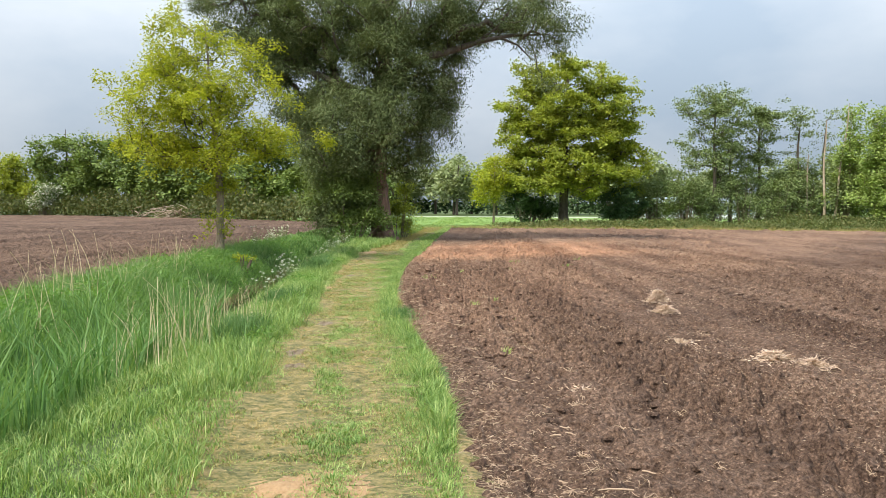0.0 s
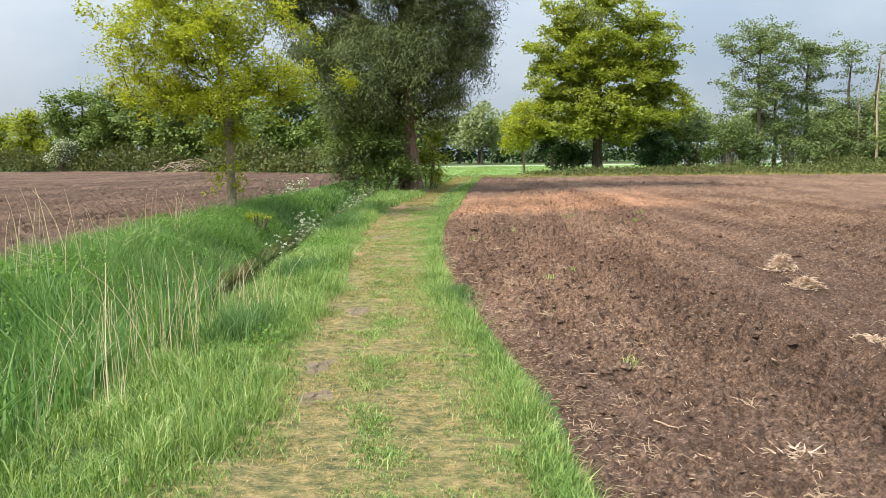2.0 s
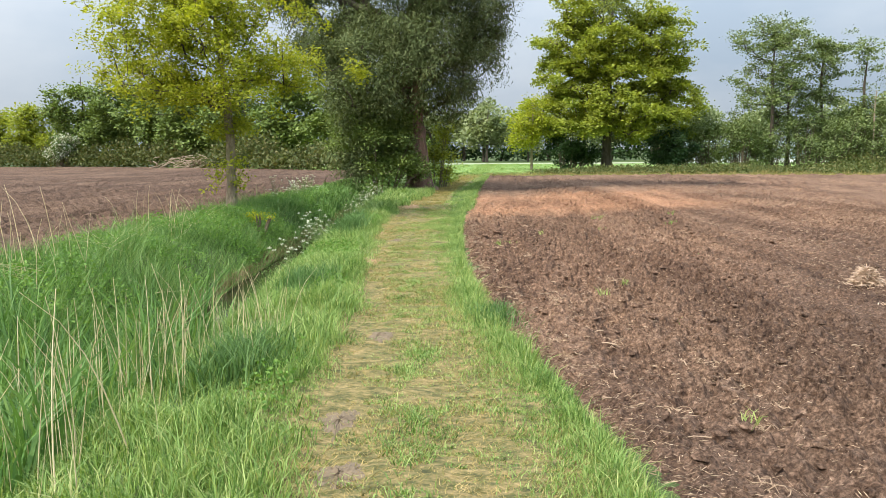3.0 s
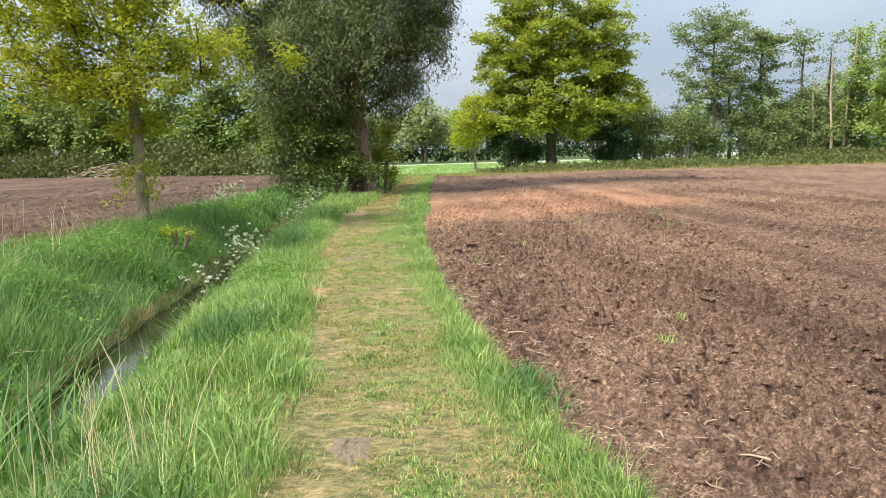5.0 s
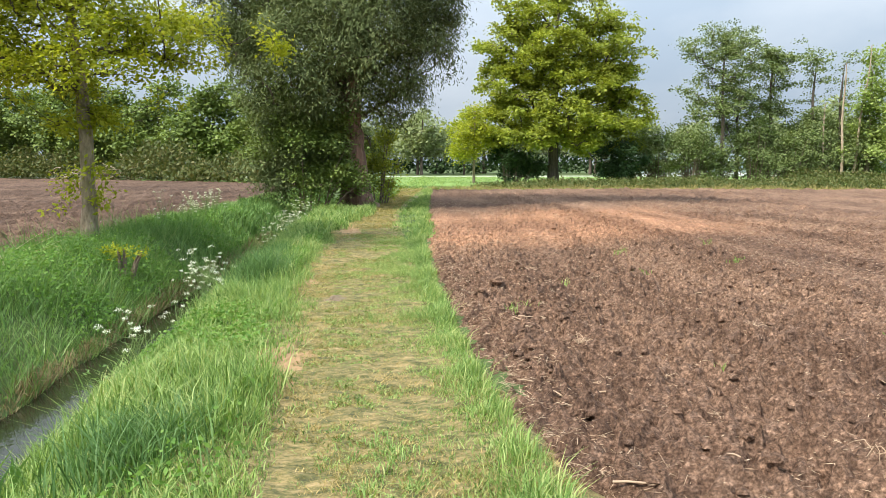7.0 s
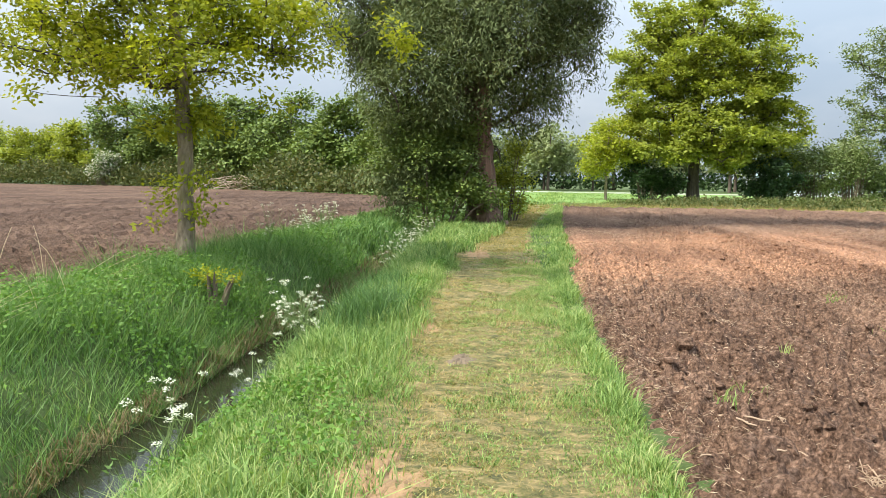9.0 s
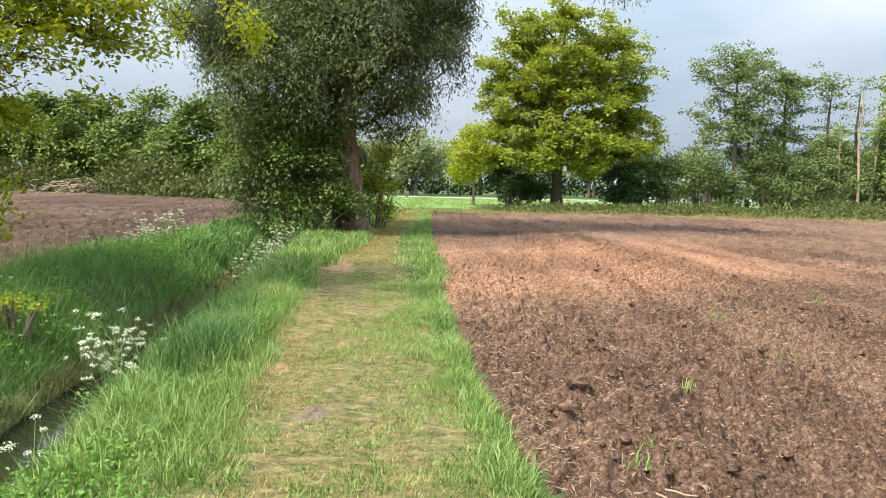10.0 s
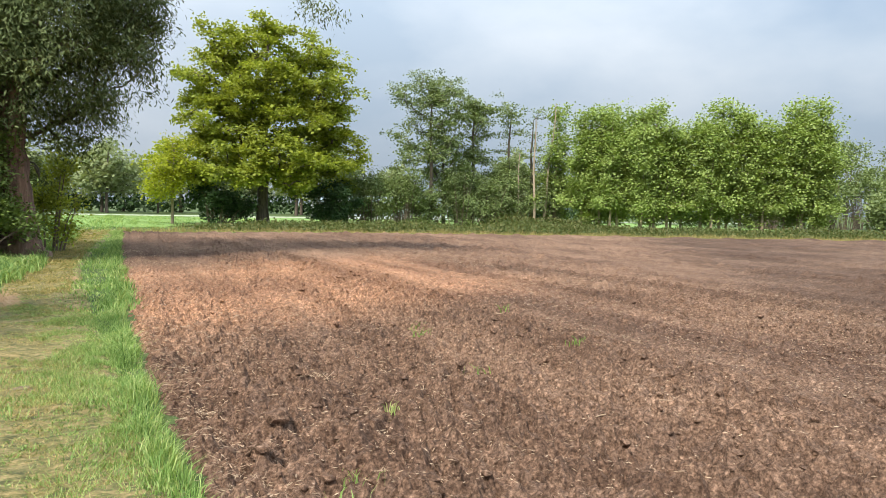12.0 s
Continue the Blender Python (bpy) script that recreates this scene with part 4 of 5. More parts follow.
scrub_strip("distant_hedge", "distant hedge closing the meadow", [(-70, 140), (-20, 134), (40, 136), (110, 128)], 3.0, 3.4, 16000, M_dark, 0.6, 14, category="hedge")

# brush pile at the hedge
t = thing("brush_pile", "heap of pale cut branches at the hedge foot", "branches", (-34.8, 86.0, 0))
lines = []
for k in range(80):
    a, L = rng.uniform(0, 6.28), rng.uniform(1.0, 3.0)
    c = np.array([rng.normal() * 2.2, rng.normal() * 0.6, rng.uniform(0.15, 1.3)])
    d = np.array([math.cos(a), 0.4 * math.sin(a), rng.uniform(-0.25, 0.5)]) * L / 2
    lines.append((np.array([c - d, c + rng.normal(size=3) * 0.1, c + d]), [0.045, 0.035, 0.012]))
for one in lines:
    piece("branch", tubes("branch", [one], 5, M_pale_bark), t)

# distant woodland beyond the meadow
far = tree("distant_tree", "distant soft grey-green tree beyond the meadow", (-3.0, 118.0, 0), [(0, 0, -0.1), (0, 0, 3), (0.2, 0, 8)], [0.24, 0.18, 0.05],
           [(0, 0, 6.2, 3.6, 3.2, 3.6), (1.5, 0, 4.0, 2.6, 2.4, 2.0), (-1.6, 0, 4.4, 2.4, 2.2, 2.2)], 110, 26, 0.6, (0.55, 0.62), M_far, M_bark, r_twig=0.03, least=0.04, group="distant trees", bough=(26, 1.2, 0.5))
for k in range(26):
    sc = pr.uniform(0.75, 1.2)
    copy_thing(far, pose(-22 + 3.6 * k + pr.uniform(-1, 1), 116 + pr.uniform(0, 22), 0, 0, 0, pr.uniform(0, 360)) @ Matrix.Diagonal((sc, sc, sc * pr.uniform(0.8, 1.15), 1)))

# glasshouse glimpsed beyond the copse
M_white = base_mat("white_paint")[0]
M_white.node_tree.nodes["Principled BSDF"].inputs["Base Color"].default_value = (0.72, 0.75, 0.74, 1)
M_pane, pn, pl, pb = base_mat("whitewashed_glass")
wash = ramp(pn, ((0.4, (0.30, 0.39, 0.41)), (0.6, (0.46, 0.55, 0.57))))
pl.new(noise_node(pn, pl, pn.new("ShaderNodeNewGeometry").outputs["Position"], 0.8, 5).outputs["Fac"], wash.inputs["Fac"])
pl.new(wash.outputs["Color"], pb.inputs["Base Color"])
pb.inputs["Roughness"].default_value = 0.15


def box(name, lo, hi, material, parent):
    x, y, z = [np.array(q)[[0, 1, 1, 0, 0, 1, 1, 0]] if k == 0 else np.array(q)[[0, 0, 1, 1, 0, 0, 1, 1]] if k == 1 else np.array(q)[[0, 0, 0, 0, 1, 1, 1, 1]] for k, q in enumerate(zip(lo, hi))]
    return piece(name, fast_mesh(name, np.stack((x, y, z), -1), [(0, 3, 2, 1), (4, 5, 6, 7), (0, 1, 5, 4), (1, 2, 6, 5), (2, 3, 7, 6), (3, 0, 4, 7)], None, material), parent)


def glasshouse(at, length, depth, eaves, ridge):
    """A long low glasshouse: white base, posts and rails, whitewashed panes and a pitched roof."""
    t = thing("glasshouse", "long low whitewashed glasshouse with white framing", "greenhouse", at)
    box("base_wall", (0, 0, -0.1), (length, 0.15, 0.45), M_white, t)
    n = int(length / 2)
    for k in range(n + 1):
        box("post", (k * 2 - 0.05, -0.04, 0.45), (k * 2 + 0.05, 0.12, eaves), M_white, t)
    for k in range(n):
        box("pane", (k * 2 + 0.05, 0.03, 0.45), (k * 2 + 1.95, 0.05, eaves), M_pane, t)
    box("gutter", (-0.1, -0.12, eaves), (length + 0.1, 0.12, eaves + 0.12), M_white, t)
    slope = [(0, 0.1, eaves + 0.12), (length, 0.1, eaves + 0.12), (length, depth / 2, ridge), (0, depth / 2, ridge), (length, depth, eaves + 0.12), (0, depth, eaves + 0.12)]
    piece("roof", fast_mesh("roof", slope, [(0, 1, 2, 3), (3, 2, 4, 5)], None, M_pane), t)
    box("back_wall", (0, depth - 0.1, -0.1), (length, depth, eaves), M_white, t)


glasshouse((20.0, 99.0, 0.05), 16, 5.0, 1.8, 2.7)

# ---- grass ----
def scatter(n, y0, y1, lo, hi):
    """Random feet between two lines along y."""
    y = rng.uniform(y0, y1, n)
    a, b = lo(y), hi(y)
    x = a + (b - a) * rng.uniform(0, 1, n)
    return x, y


def feet(x, y):
    z = ground_z(x, y)
    on = (x > line(PATH_L, y) - 0.6) & (x < line(PATH_R, y) + 0.5)
    return np.stack((x, y, np.where(on, np.maximum(path_z(x, y), z), z) - 0.008), -1)


def grass(name, label, n, y0, y1, lo, hi, h, w, lean, material, keep=None, plain=False, tuft=0.0):
    """Blades between two lines; with tuft, they stand in tufts of that radius and lean out of them."""
    if tuft:
        tx, ty = scatter(n // 16, y0, y1, lo, hi)
        own = rng.integers(0, len(tx), n)
        tall = np.exp(rng.normal(size=len(tx)) * (0.25 + 1.0 * tuft))[own]
        off = rng.normal(size=(n, 2)) * tuft
        x, y = tx[own] + off[:, 0], ty[own] + off[:, 1]
        way = np.arctan2(off[:, 1], off[:, 0]) + rng.normal(size=n) * 0.7
    else:
        x, y = scatter(n, y0, y1, lo, hi)
        tall, way = np.ones(n), rng.uniform(0, 2 * np.pi, n)
    ok = (x > lo(y) - 0.05) & (x < hi(y) + 0.05)
    if keep is not None:
        ok &= rng.uniform(0, 1, n) < keep(x, y)
    x, y, tall, way = x[ok], y[ok], tall[ok], way[ok]
    P = feet(x, y)
    ok = P[:, 2] > WATER_Z - 0.03
    P, x, y, tall, way = P[ok], x[ok], y[ok], tall[ok], way[ok]
    clump = 0.45 + 1.1 * np.clip(0.5 + 1.3 * fbm(x * 1.9, y * 1.9, 91, 3), 0, 1)
    hh = h * clump * tall * rng.uniform(0.5, 1.25, len(x))
    if name == "grass_verge":
        hh = hh * (0.42 + 0.75 * (1 - smooth(0.1, 0.4, fld(y) - x)))
    return tagged(new(name, blade_mesh(name, P, hh, w * rng.uniform(0.6, 1.3, len(x)), lean, material, 0.5, plain, way)), label, "grass", kind="stuff")


fld = lambda y: line(FIELD_X, y)
p_r, p_l = (lambda y: line(PATH_R, y)), (lambda y: line(PATH_L, y))
l_r, l_l = (lambda y: line(LIP_R, y)), (lambda y: line(LIP_L, y))
w_mid = lambda y: (line(LIP_R, y) + line(LIP_L, y)) / 2 + 0.6


def fringe_r(x, y):
    """Thins out raggedly on to the path and the soil."""
    a, b = x - p_r(y), fld(y) - x
    w = 0.14 * fbm(x * 1.4, y * 1.4, 101, 3)
    return (0.2 + 0.8 * smooth(0.05, 0.4, a + w * 2.2)) * smooth(-0.2, 0.05, a + w * 2.2) * smooth(-0.16, 0.06, b + w * 1.2)


def fringe_l(x, y):
    w = 0.34 * fbm(x * 1.1, y * 1.1, 103, 3)
    return smooth(-0.22, 0.16, p_l(y) - x + w)


grass("grass_verge", "bright green grass between the path and the tilled field", 170000, 1.6, 24, lambda y: p_r(y) - 0.25, lambda y: fld(y) - 0.1, 0.08, 0.0065, 0.9, M_grass, fringe_r, False, 0.05)
grass("grass_verge", "green grass along the field further on", 24000, 24, 54, lambda y: p_r(y) - 0.3, lambda y: fld(y) + 0.2, 0.15, 0.018, 0.9, M_grass, fringe_r)
grass("grass_bank", "long green grass on the near ditch bank", 150000, 1.6, 24, lambda y: w_mid(y) + 0.22, lambda y: p_l(y) + 0.25, 0.13, 0.0075, 0.9, M_grass, fringe_l, False, 0.07)
grass("grass_bank", "long green grass on the ditch bank further on", 30000, 24, 50, lambda y: w_mid(y) + 0.25, lambda y: p_l(y) + 0.3, 0.22, 0.022, 0.9, M_grass, fringe_l)
grass("grass_bank", "lush green grass on the far ditch bank", 100000, 2.5, 26, lambda y: l_l(y) - 0.85, lambda y: w_mid(y) - 0.05, 0.185, 0.011, 1.1, M_lush, None, True, 0.09)
grass("grass_bank", "lush green grass on the far bank further on", 22000, 26, 48, lambda y: l_l(y) - 0.85, lambda y: w_mid(y) - 0.25, 0.22, 0.028, 0.9, M_lush)


def centre(x, y):
    u = (x - p_l(y)) / (p_r(y) - p_l(y))
    return np.exp(-((u - 0.55 + 0.2 * fbm(y * 0.4, y * 0, 105, 2)) / 0.2) ** 2)


def lanes(x, y):
    """The two trodden lanes of the path, where the turf is worn to straw."""
    u = (x - p_l(y)) / (p_r(y) - p_l(y)) + 0.12 * fbm(y * 0.5, x * 0.5, 106, 2)
    return np.exp(-((u - 0.16) / 0.17) ** 2) + 0.9 * np.exp(-((u - 0.78) / 0.15) ** 2)


grass("path_grass", "short olive trodden grass on the path", 190000, 1.6, 26, lambda y: p_l(y) - 0.3, lambda y: p_r(y) + 0.35, 0.028, 0.007, 1.9, M_short,
      lambda x, y: 0.1 + 0.9 * smooth(0.25, -0.1, ripple(x, y) + 0.2 * lanes(x, y)), True)
grass("path_grass", "dry straw-yellow grass worn flat on the path", 170000, 1.6, 26, lambda y: p_l(y) - 0.25, lambda y: p_r(y) + 0.3, 0.02, 0.007, 2.6, M_tan,
      lambda x, y: (0.2 + 0.8 * np.clip(lanes(x, y), 0, 1)) * smooth(-0.12, 0.12, ripple(x, y) + 0.5 * fbm(x * 0.8, y * 0.5, 108, 2)), True)
grass("path_grass", "green grass tufts along the middle of the path", 130000, 1.6, 26, lambda y: p_l(y) - 0.1, lambda y: p_r(y) + 0.1, 0.032, 0.006, 1.4, M_grass,
      lambda x, y: np.clip(0.9 * centre(x, y) + 0.35, 0, 1) * smooth(0.12, -0.12, ripple(x, y) - 0.15 * centre(x, y)), False, 0.03)
grass("path_grass", "strip of taller green grass between the trodden lanes", 60000, 1.6, 13, lambda y: p_l(y) + 0.7, lambda y: p_r(y) - 0.2, 0.045, 0.006, 1.2, M_grass,
      lambda x, y: np.exp(-((x - p_l(y) * 0.4 - p_r(y) * 0.6 + 0.25 * fbm(y * 0.7, y * 0, 110, 2)) / 0.16) ** 2) * smooth(-0.3, 0.1, fbm(x * 2, y * 1.6, 112, 2)), False, 0.04)
grass("path_grass", "short grass on the far path", 40000, 26, 56, lambda y: p_l(y) - 0.1, lambda y: p_r(y) + 0.1, 0.04, 0.02, 1.5, M_short, None, True)
grass("path_edge_grass", "ankle-high grass where the path meets the bank", 60000, 1.5, 24, lambda y: p_l(y) - 0.35, lambda y: p_l(y) + 0.4, 0.075, 0.008, 1.2, M_grass,
      lambda x, y: 1 - smooth(-0.05, 0.35, x - p_l(y) + 0.4 * fbm(x * 1.6, y * 1.6, 111, 3)), True)
grass("path_edge_grass", "ankle-high grass where the path meets the verge", 50000, 1.5, 24, lambda y: p_r(y) - 0.45, lambda y: p_r(y) + 0.3, 0.05, 0.006, 1.3, M_grass,
      lambda x, y: smooth(-0.4, 0.15, x - p_r(y) + 0.5 * fbm(x * 1.6, y * 1.6, 113, 3)), True)
grass("meadow_grass", "low bright meadow grass beyond the field", 36000, 52, 100, lambda y: y * 0 - 16, lambda y: y * 0 + 10, 0.10, 0.06, 0.9, M_grass, None, True)
grass("margin_grass", "rough yellowish grass along the far field margin", 160000, 44, 68, lambda y: y * 0 - 2, lambda y: y * 0 + 62, 0.20, 0.035, 0.8, M_short,
      lambda x, y: (y > far_edge(x) - 0.25) * (y < far_edge(x) + 1.8) * 1.0, True)
grass("reed_bed", "tall green reeds filling the ditch", 8000, 0, 10.6, lambda y: w_mid(y) - 1.0, lambda y: w_mid(y) + 0.8, 0.62, 0.022, 0.7, M_reed)
grass("reed_bed", "sparse broad-leaved reeds standing in the ditch water", 260, 11.3, 13.6, lambda y: w_mid(y) - 0.3, lambda y: w_mid(y) + 0.6, 0.5, 0.026, 0.6, M_reed)

grass("path_grass", "short grass on the path already walked", 26000, -8, 1.6, lambda y: p_l(y) - 0.2, lambda y: p_r(y) + 0.2, 0.03, 0.012, 1.8, M_short, None, True)
grass("grass_verge", "green grass along the field edge already passed", 14000, -8, 1.6, lambda y: p_r(y) - 0.2, lambda y: fld(y) - 0.1, 0.09, 0.01, 0.9, M_grass, None, True, 0.05)
grass("grass_bank", "green grass on the banks already passed", 34000, -8, 2.5, lambda y: l_l(y) - 0.85, lambda y: p_l(y) + 0.1, 0.17, 0.014, 1.0, M_lush, None, True, 0.08)

grass("dead_grass", "brown dead grass hanging at the water's edge", 14000, 12, 30, lambda y: w_mid(y) - 0.55, lambda y: w_mid(y) + 0.0, 0.24, 0.008, 1.5, M_dead)

# nettles and clover in patches on the banks
n = 42000
x, y = scatter(n, 2, 30, lambda y: w_mid(y) + 0.4, lambda y: p_l(y) + 0.05)
ok = rng.uniform(0, 1, n) < smooth(0.05, 0.3, fbm(x * 0.9, y * 0.9, 107, 3))
P = feet(x[ok], y[ok]) + [0, 0, 0.02]
P[:, 2] += rng.uniform(0, 0.16, len(P))
tagged(new("bank_weeds", leaf_mesh("bank_weeds", P, rng.normal(size=(len(P), 3)) * [1, 1, 0.35], rng.uniform(0.02, 0.05, len(P)), 0.022, M_weed)), "patches of nettle and clover on the near bank", "weeds", kind="stuff")
n = 40000
x, y = scatter(n, 5, 30, lambda y: l_l(y) - 0.8, lambda y: w_mid(y) - 0.5)
ok = rng.uniform(0, 1, n) < smooth(-0.05, 0.25, fbm(x * 0.8, y * 0.8, 109, 3))
P = feet(x[ok], y[ok]) + [0, 0, 0.03]
P[:, 2] += rng.uniform(0, 0.24, len(P))
tagged(new("bank_weeds", leaf_mesh("bank_weeds", P, rng.normal(size=(len(P), 3)) * [1, 1, 0.35], rng.uniform(0.03, 0.07, len(P)), 0.03, M_weed)), "patches of nettle on the far bank", "weeds", kind="stuff")


# ---- dry reeds, cow parsley, straw, sticks ----
def reed_stalk(lean, droop, w):
    """One dry stalk a metre long, bending over at the tip."""
    z = np.linspace(0, 1, 6)
    pts = np.stack((lean * z + droop * z ** 4, 0.006 * np.sin(z * 5), z - 0.3 * droop * z ** 4), -1)
    return tubes("stalk", [(pts, np.linspace(w, w * 0.35, 6))], 4, M_dry)


REED = [reed_stalk(rng.uniform(-0.02, 0.32), rng.uniform(-0.05, 0.2), rng.uniform(0.0028, 0.0052)) for k in range(12)]


def dry_reeds(x, y, n, spread, h, label="clump of pale dry reed stalks on the ditch bank"):
    t = thing("dry_reeds", label, "reeds", (0, 0, 0), "dry reeds")
    px, py_ = x + rng.normal(size=n) * spread[0], y + rng.normal(size=n) * spread[1]
    for at in feet(px, py_):
        ob = piece("stalk", REED[rng.integers(len(REED))], t)
        k = h * rng.uniform(0.5, 1.2)
        ob.matrix_basis = pose(*at, 0, 0, rng.uniform(0, 360)) @ Matrix.Diagonal((k, k, k, 1))


for a in ((-3.05, 9.8, 34, (0.14, 0.3), 0.6), (-3.4, 9.4, 34, (0.16, 0.3), 0.66), (-3.65, 8.6, 36, (0.2, 0.3), 0.8), (-3.4, 7.7, 34, (0.2, 0.3), 0.85), (-3.9, 7.2, 18, (0.3, 0.4), 0.8), (-6.3, 11.0, 16, (0.25, 0.8), 0.9),
          (-6.5, 12.6, 16, (0.2, 0.5), 0.95), (-7.2, 17.5, 20, (0.3, 0.9), 0.75), (-4.2, 12.2, 14, (0.15, 0.4), 0.6), (-5.6, 8.2, 14, (0.4, 0.6), 1.1)):
    dry_reeds(*a)


def tussock(x, y, n, r, h):
    """A dense dark tuft of taller grass."""
    ob = new("grass_tussock", blade_mesh("grass_tussock", feet(x + rng.normal(size=n) * r, y + rng.normal(size=n) * r * 1.6), h * rng.uniform(0.4, 1.2, n), 0.009, 0.8, M_tuft))
    tagged(ob, "tall dark green grass tussock beside the path", "grass", "tussocks", kind="stuff")


for a in ((-4.05, 18.8, 1500, 0.18, 0.42), (-2.95, 9.2, 1300, 0.16, 0.34), (-3.35, 12.9, 900, 0.15, 0.3), (-4.3, 20.6, 900, 0.16, 0.36), (-1.05, 11.1, 700, 0.13, 0.16)):
    tussock(*a)


def dead_stems(x, y, n, reach):
    """Bleached stems lying in a fan over the bank."""
    t = thing("dead_stems", "bleached dead stems lying on the ditch bank", "dead grass", (0, 0, 0), "dead stems")
    turn = rng.uniform(0, 360)
    for at in feet(x + rng.normal(size=n) * 0.12, y + rng.normal(size=n) * 0.15):
        ob = piece("stem", REED[rng.integers(len(REED))], t)
        k = reach * rng.uniform(0.4, 1.1)
        ob.matrix_basis = pose(at[0], at[1], at[2] + rng.uniform(0.1, 0.24), rng.uniform(55, 82), 0, turn + rng.normal() * 40) @ Matrix.Diagonal((k * 0.7, k * 0.7, k, 1))


for a in ((-6.5, 14.2, 12, 0.6), (-6.9, 17.2, 10, 0.5), (-6.3, 12.0, 12, 0.7), (-6.9, 15.6, 14, 0.55), (-5.6, 13.2, 8, 0.6), (-7.1, 19.3, 10, 0.5)):
    dead_stems(*a)


def bare_patch(x, y, a, b, turn, material, label):
    """A worn patch with a ragged outline, just proud of the path."""
    R, A = np.meshgrid(np.linspace(0, 1, 9), np.linspace(0, 2 * np.pi, 40))
    k = R * (1 + 0.35 * vnoise(np.cos(A) * 2.2 + x * 3, np.sin(A) * 2.2 + y, 81) + 0.2 * vnoise(np.cos(A) * 6 + x, np.sin(A) * 6 + y, 82))
    ca, sa = math.cos(radians(turn)), math.sin(radians(turn))
    X, Y = x + k * (np.cos(A) * a * ca - np.sin(A) * b * sa), y + k * (np.cos(A) * a * sa + np.sin(A) * b * ca)
    tagged(new("bare_patch", grid_mesh("bare_patch", X, Y, path_z(X, Y) + 0.015 - 0.025 * R ** 2 + rng.normal(size=X.shape) * 0.003, material, False)), label, "soil", kind="structure")


for x, y, a, b, turn in ((-3.6, 25.7, 0.26, 1.4, 6), (-3.0, 14.6, 0.3, 0.8, 5), (-0.95, 4.3, 0.4, 0.4, 0), (-3.4, 18.6, 0.16, 0.4, 0), (-2.9, 28.8, 0.3, 0.5, 0)):
    bare_patch(x, y, a, b, turn, M_bare, "worn bare orange-tan earth on the path")
for x, y, a, b in ((-2.0, 8.23, 0.12, 0.25), (-1.85, 7.5, 0.14, 0.16), (-2.9, 17.3, 0.12, 0.2), (-2.75, 19.6, 0.12, 0.12), (-2.1, 10.3, 0.1, 0.2)):
    bare_patch(x, y, a, b, 0, M_mud, "worn grey-brown mud showing through the path")


def cow_parsley(x, y, h, heads):
    """A cow parsley plant: branching stalks with white umbels, ferny leaves at the foot."""
    t = thing("cow_parsley", "cow parsley with white flower heads on the ditch bank", "wildflower", (x, y, float(ground_z(x, y))), "cow parsley")
    lines, spots = [], []
    main = np.array([[0, 0, 0], [0.03, 0.02, h * 0.35], [0.05 + rng.normal() * 0.05, rng.normal() * 0.05, h * 0.7]])
    lines.append((main, [0.007, 0.006, 0.005]))
    for k in range(heads * 2):
        f = rng.uniform(0.3, 1)
        b = main[0] * (1 - f) + main[2] * f
        tip = np.array([rng.normal() * 0.2 * h, rng.normal() * 0.2 * h, h * rng.uniform(0.45, 1.1)])
        lines.append((np.array([b, (b + tip) / 2 + [0, 0, -0.03], tip]), [0.004, 0.003, 0.002]))
        spots.append(tip)
    tagged(piece("stem", tubes("stem", lines, 4, M_stalk), t), kind="stuff")
    for tip in spots:
        m = 44
        r = rng.uniform(0.018, 0.044)
        a, q = rng.uniform(0, 6.28, m), np.sqrt(rng.uniform(0, 1, m)) * r
        Q = tip + np.stack((q * np.cos(a), q * np.sin(a), 0.012 + rng.normal(size=m) * 0.007 - q * 0.2), -1)
        piece("flower_head", leaf_mesh("flower_head", Q, rng.normal(size=(m, 3)) * [1, 1, 0.2], 0.012, 0.011, M_blossom, 0.1, rng.normal(size=(m, 3)) * 0.3 + [0, 0, 1]), t)
    m = 60
    Q = np.stack((rng.normal(size=m) * 0.14, rng.normal(size=m) * 0.14, rng.uniform(0.03, h * 0.3, m)), -1)
    piece("leaves", leaf_mesh("leaves", Q, rng.normal(size=(m, 3)), 0.05, 0.02, M_lush), t)


M_stalk = leaf_mat("green_stalk", ((0, (0.10, 0.17, 0.05)), (1, (0.2, 0.27, 0.09))), 0.1)
for x, y, h, n in ((-4.62, 18.4, 0.75, 9), (-4.75, 18.7, 0.85, 9), (-4.5, 18.2, 0.55, 6), (-4.9, 18.9, 0.65, 7), (-4.3, 15.3, 0.45, 3), (-4.45, 15.6, 0.6, 4), (-4.55, 17.0, 0.4, 3), (-5.1, 20.5, 0.5, 3)):
    cow_parsley(x, y, h, n)
for k in range(26):
    y = pr.uniform(25.5, 33.5)
    cow_parsley(float(l_r(y)) - pr.uniform(-0.2, 0.55), y, pr.uniform(0.45, 0.85), pr.randint(5, 9))
for k in range(12):
    y = pr.uniform(24.0, 28.0)
    cow_parsley(float(l_l(y)) + pr.uniform(-0.2, 0.3), y, pr.uniform(0.5, 0.8), pr.randint(4, 7))

# straw lying on the field
def flat_bits(name, label, x, y, z, ln, w, material, category):
    n = len(x)
    a, t_ = rng.uniform(0, 6.28, n), rng.normal(size=n) * 0.22
    D = np.stack((np.cos(a), np.sin(a), t_), -1)
    return tagged(new(name, leaf_mesh(name, np.stack((x, y, z), -1), D, ln, w, material, 0.4)), label, category, kind="stuff")


def field_z(x, y):
    return 0.03 + soil_height(x, y)


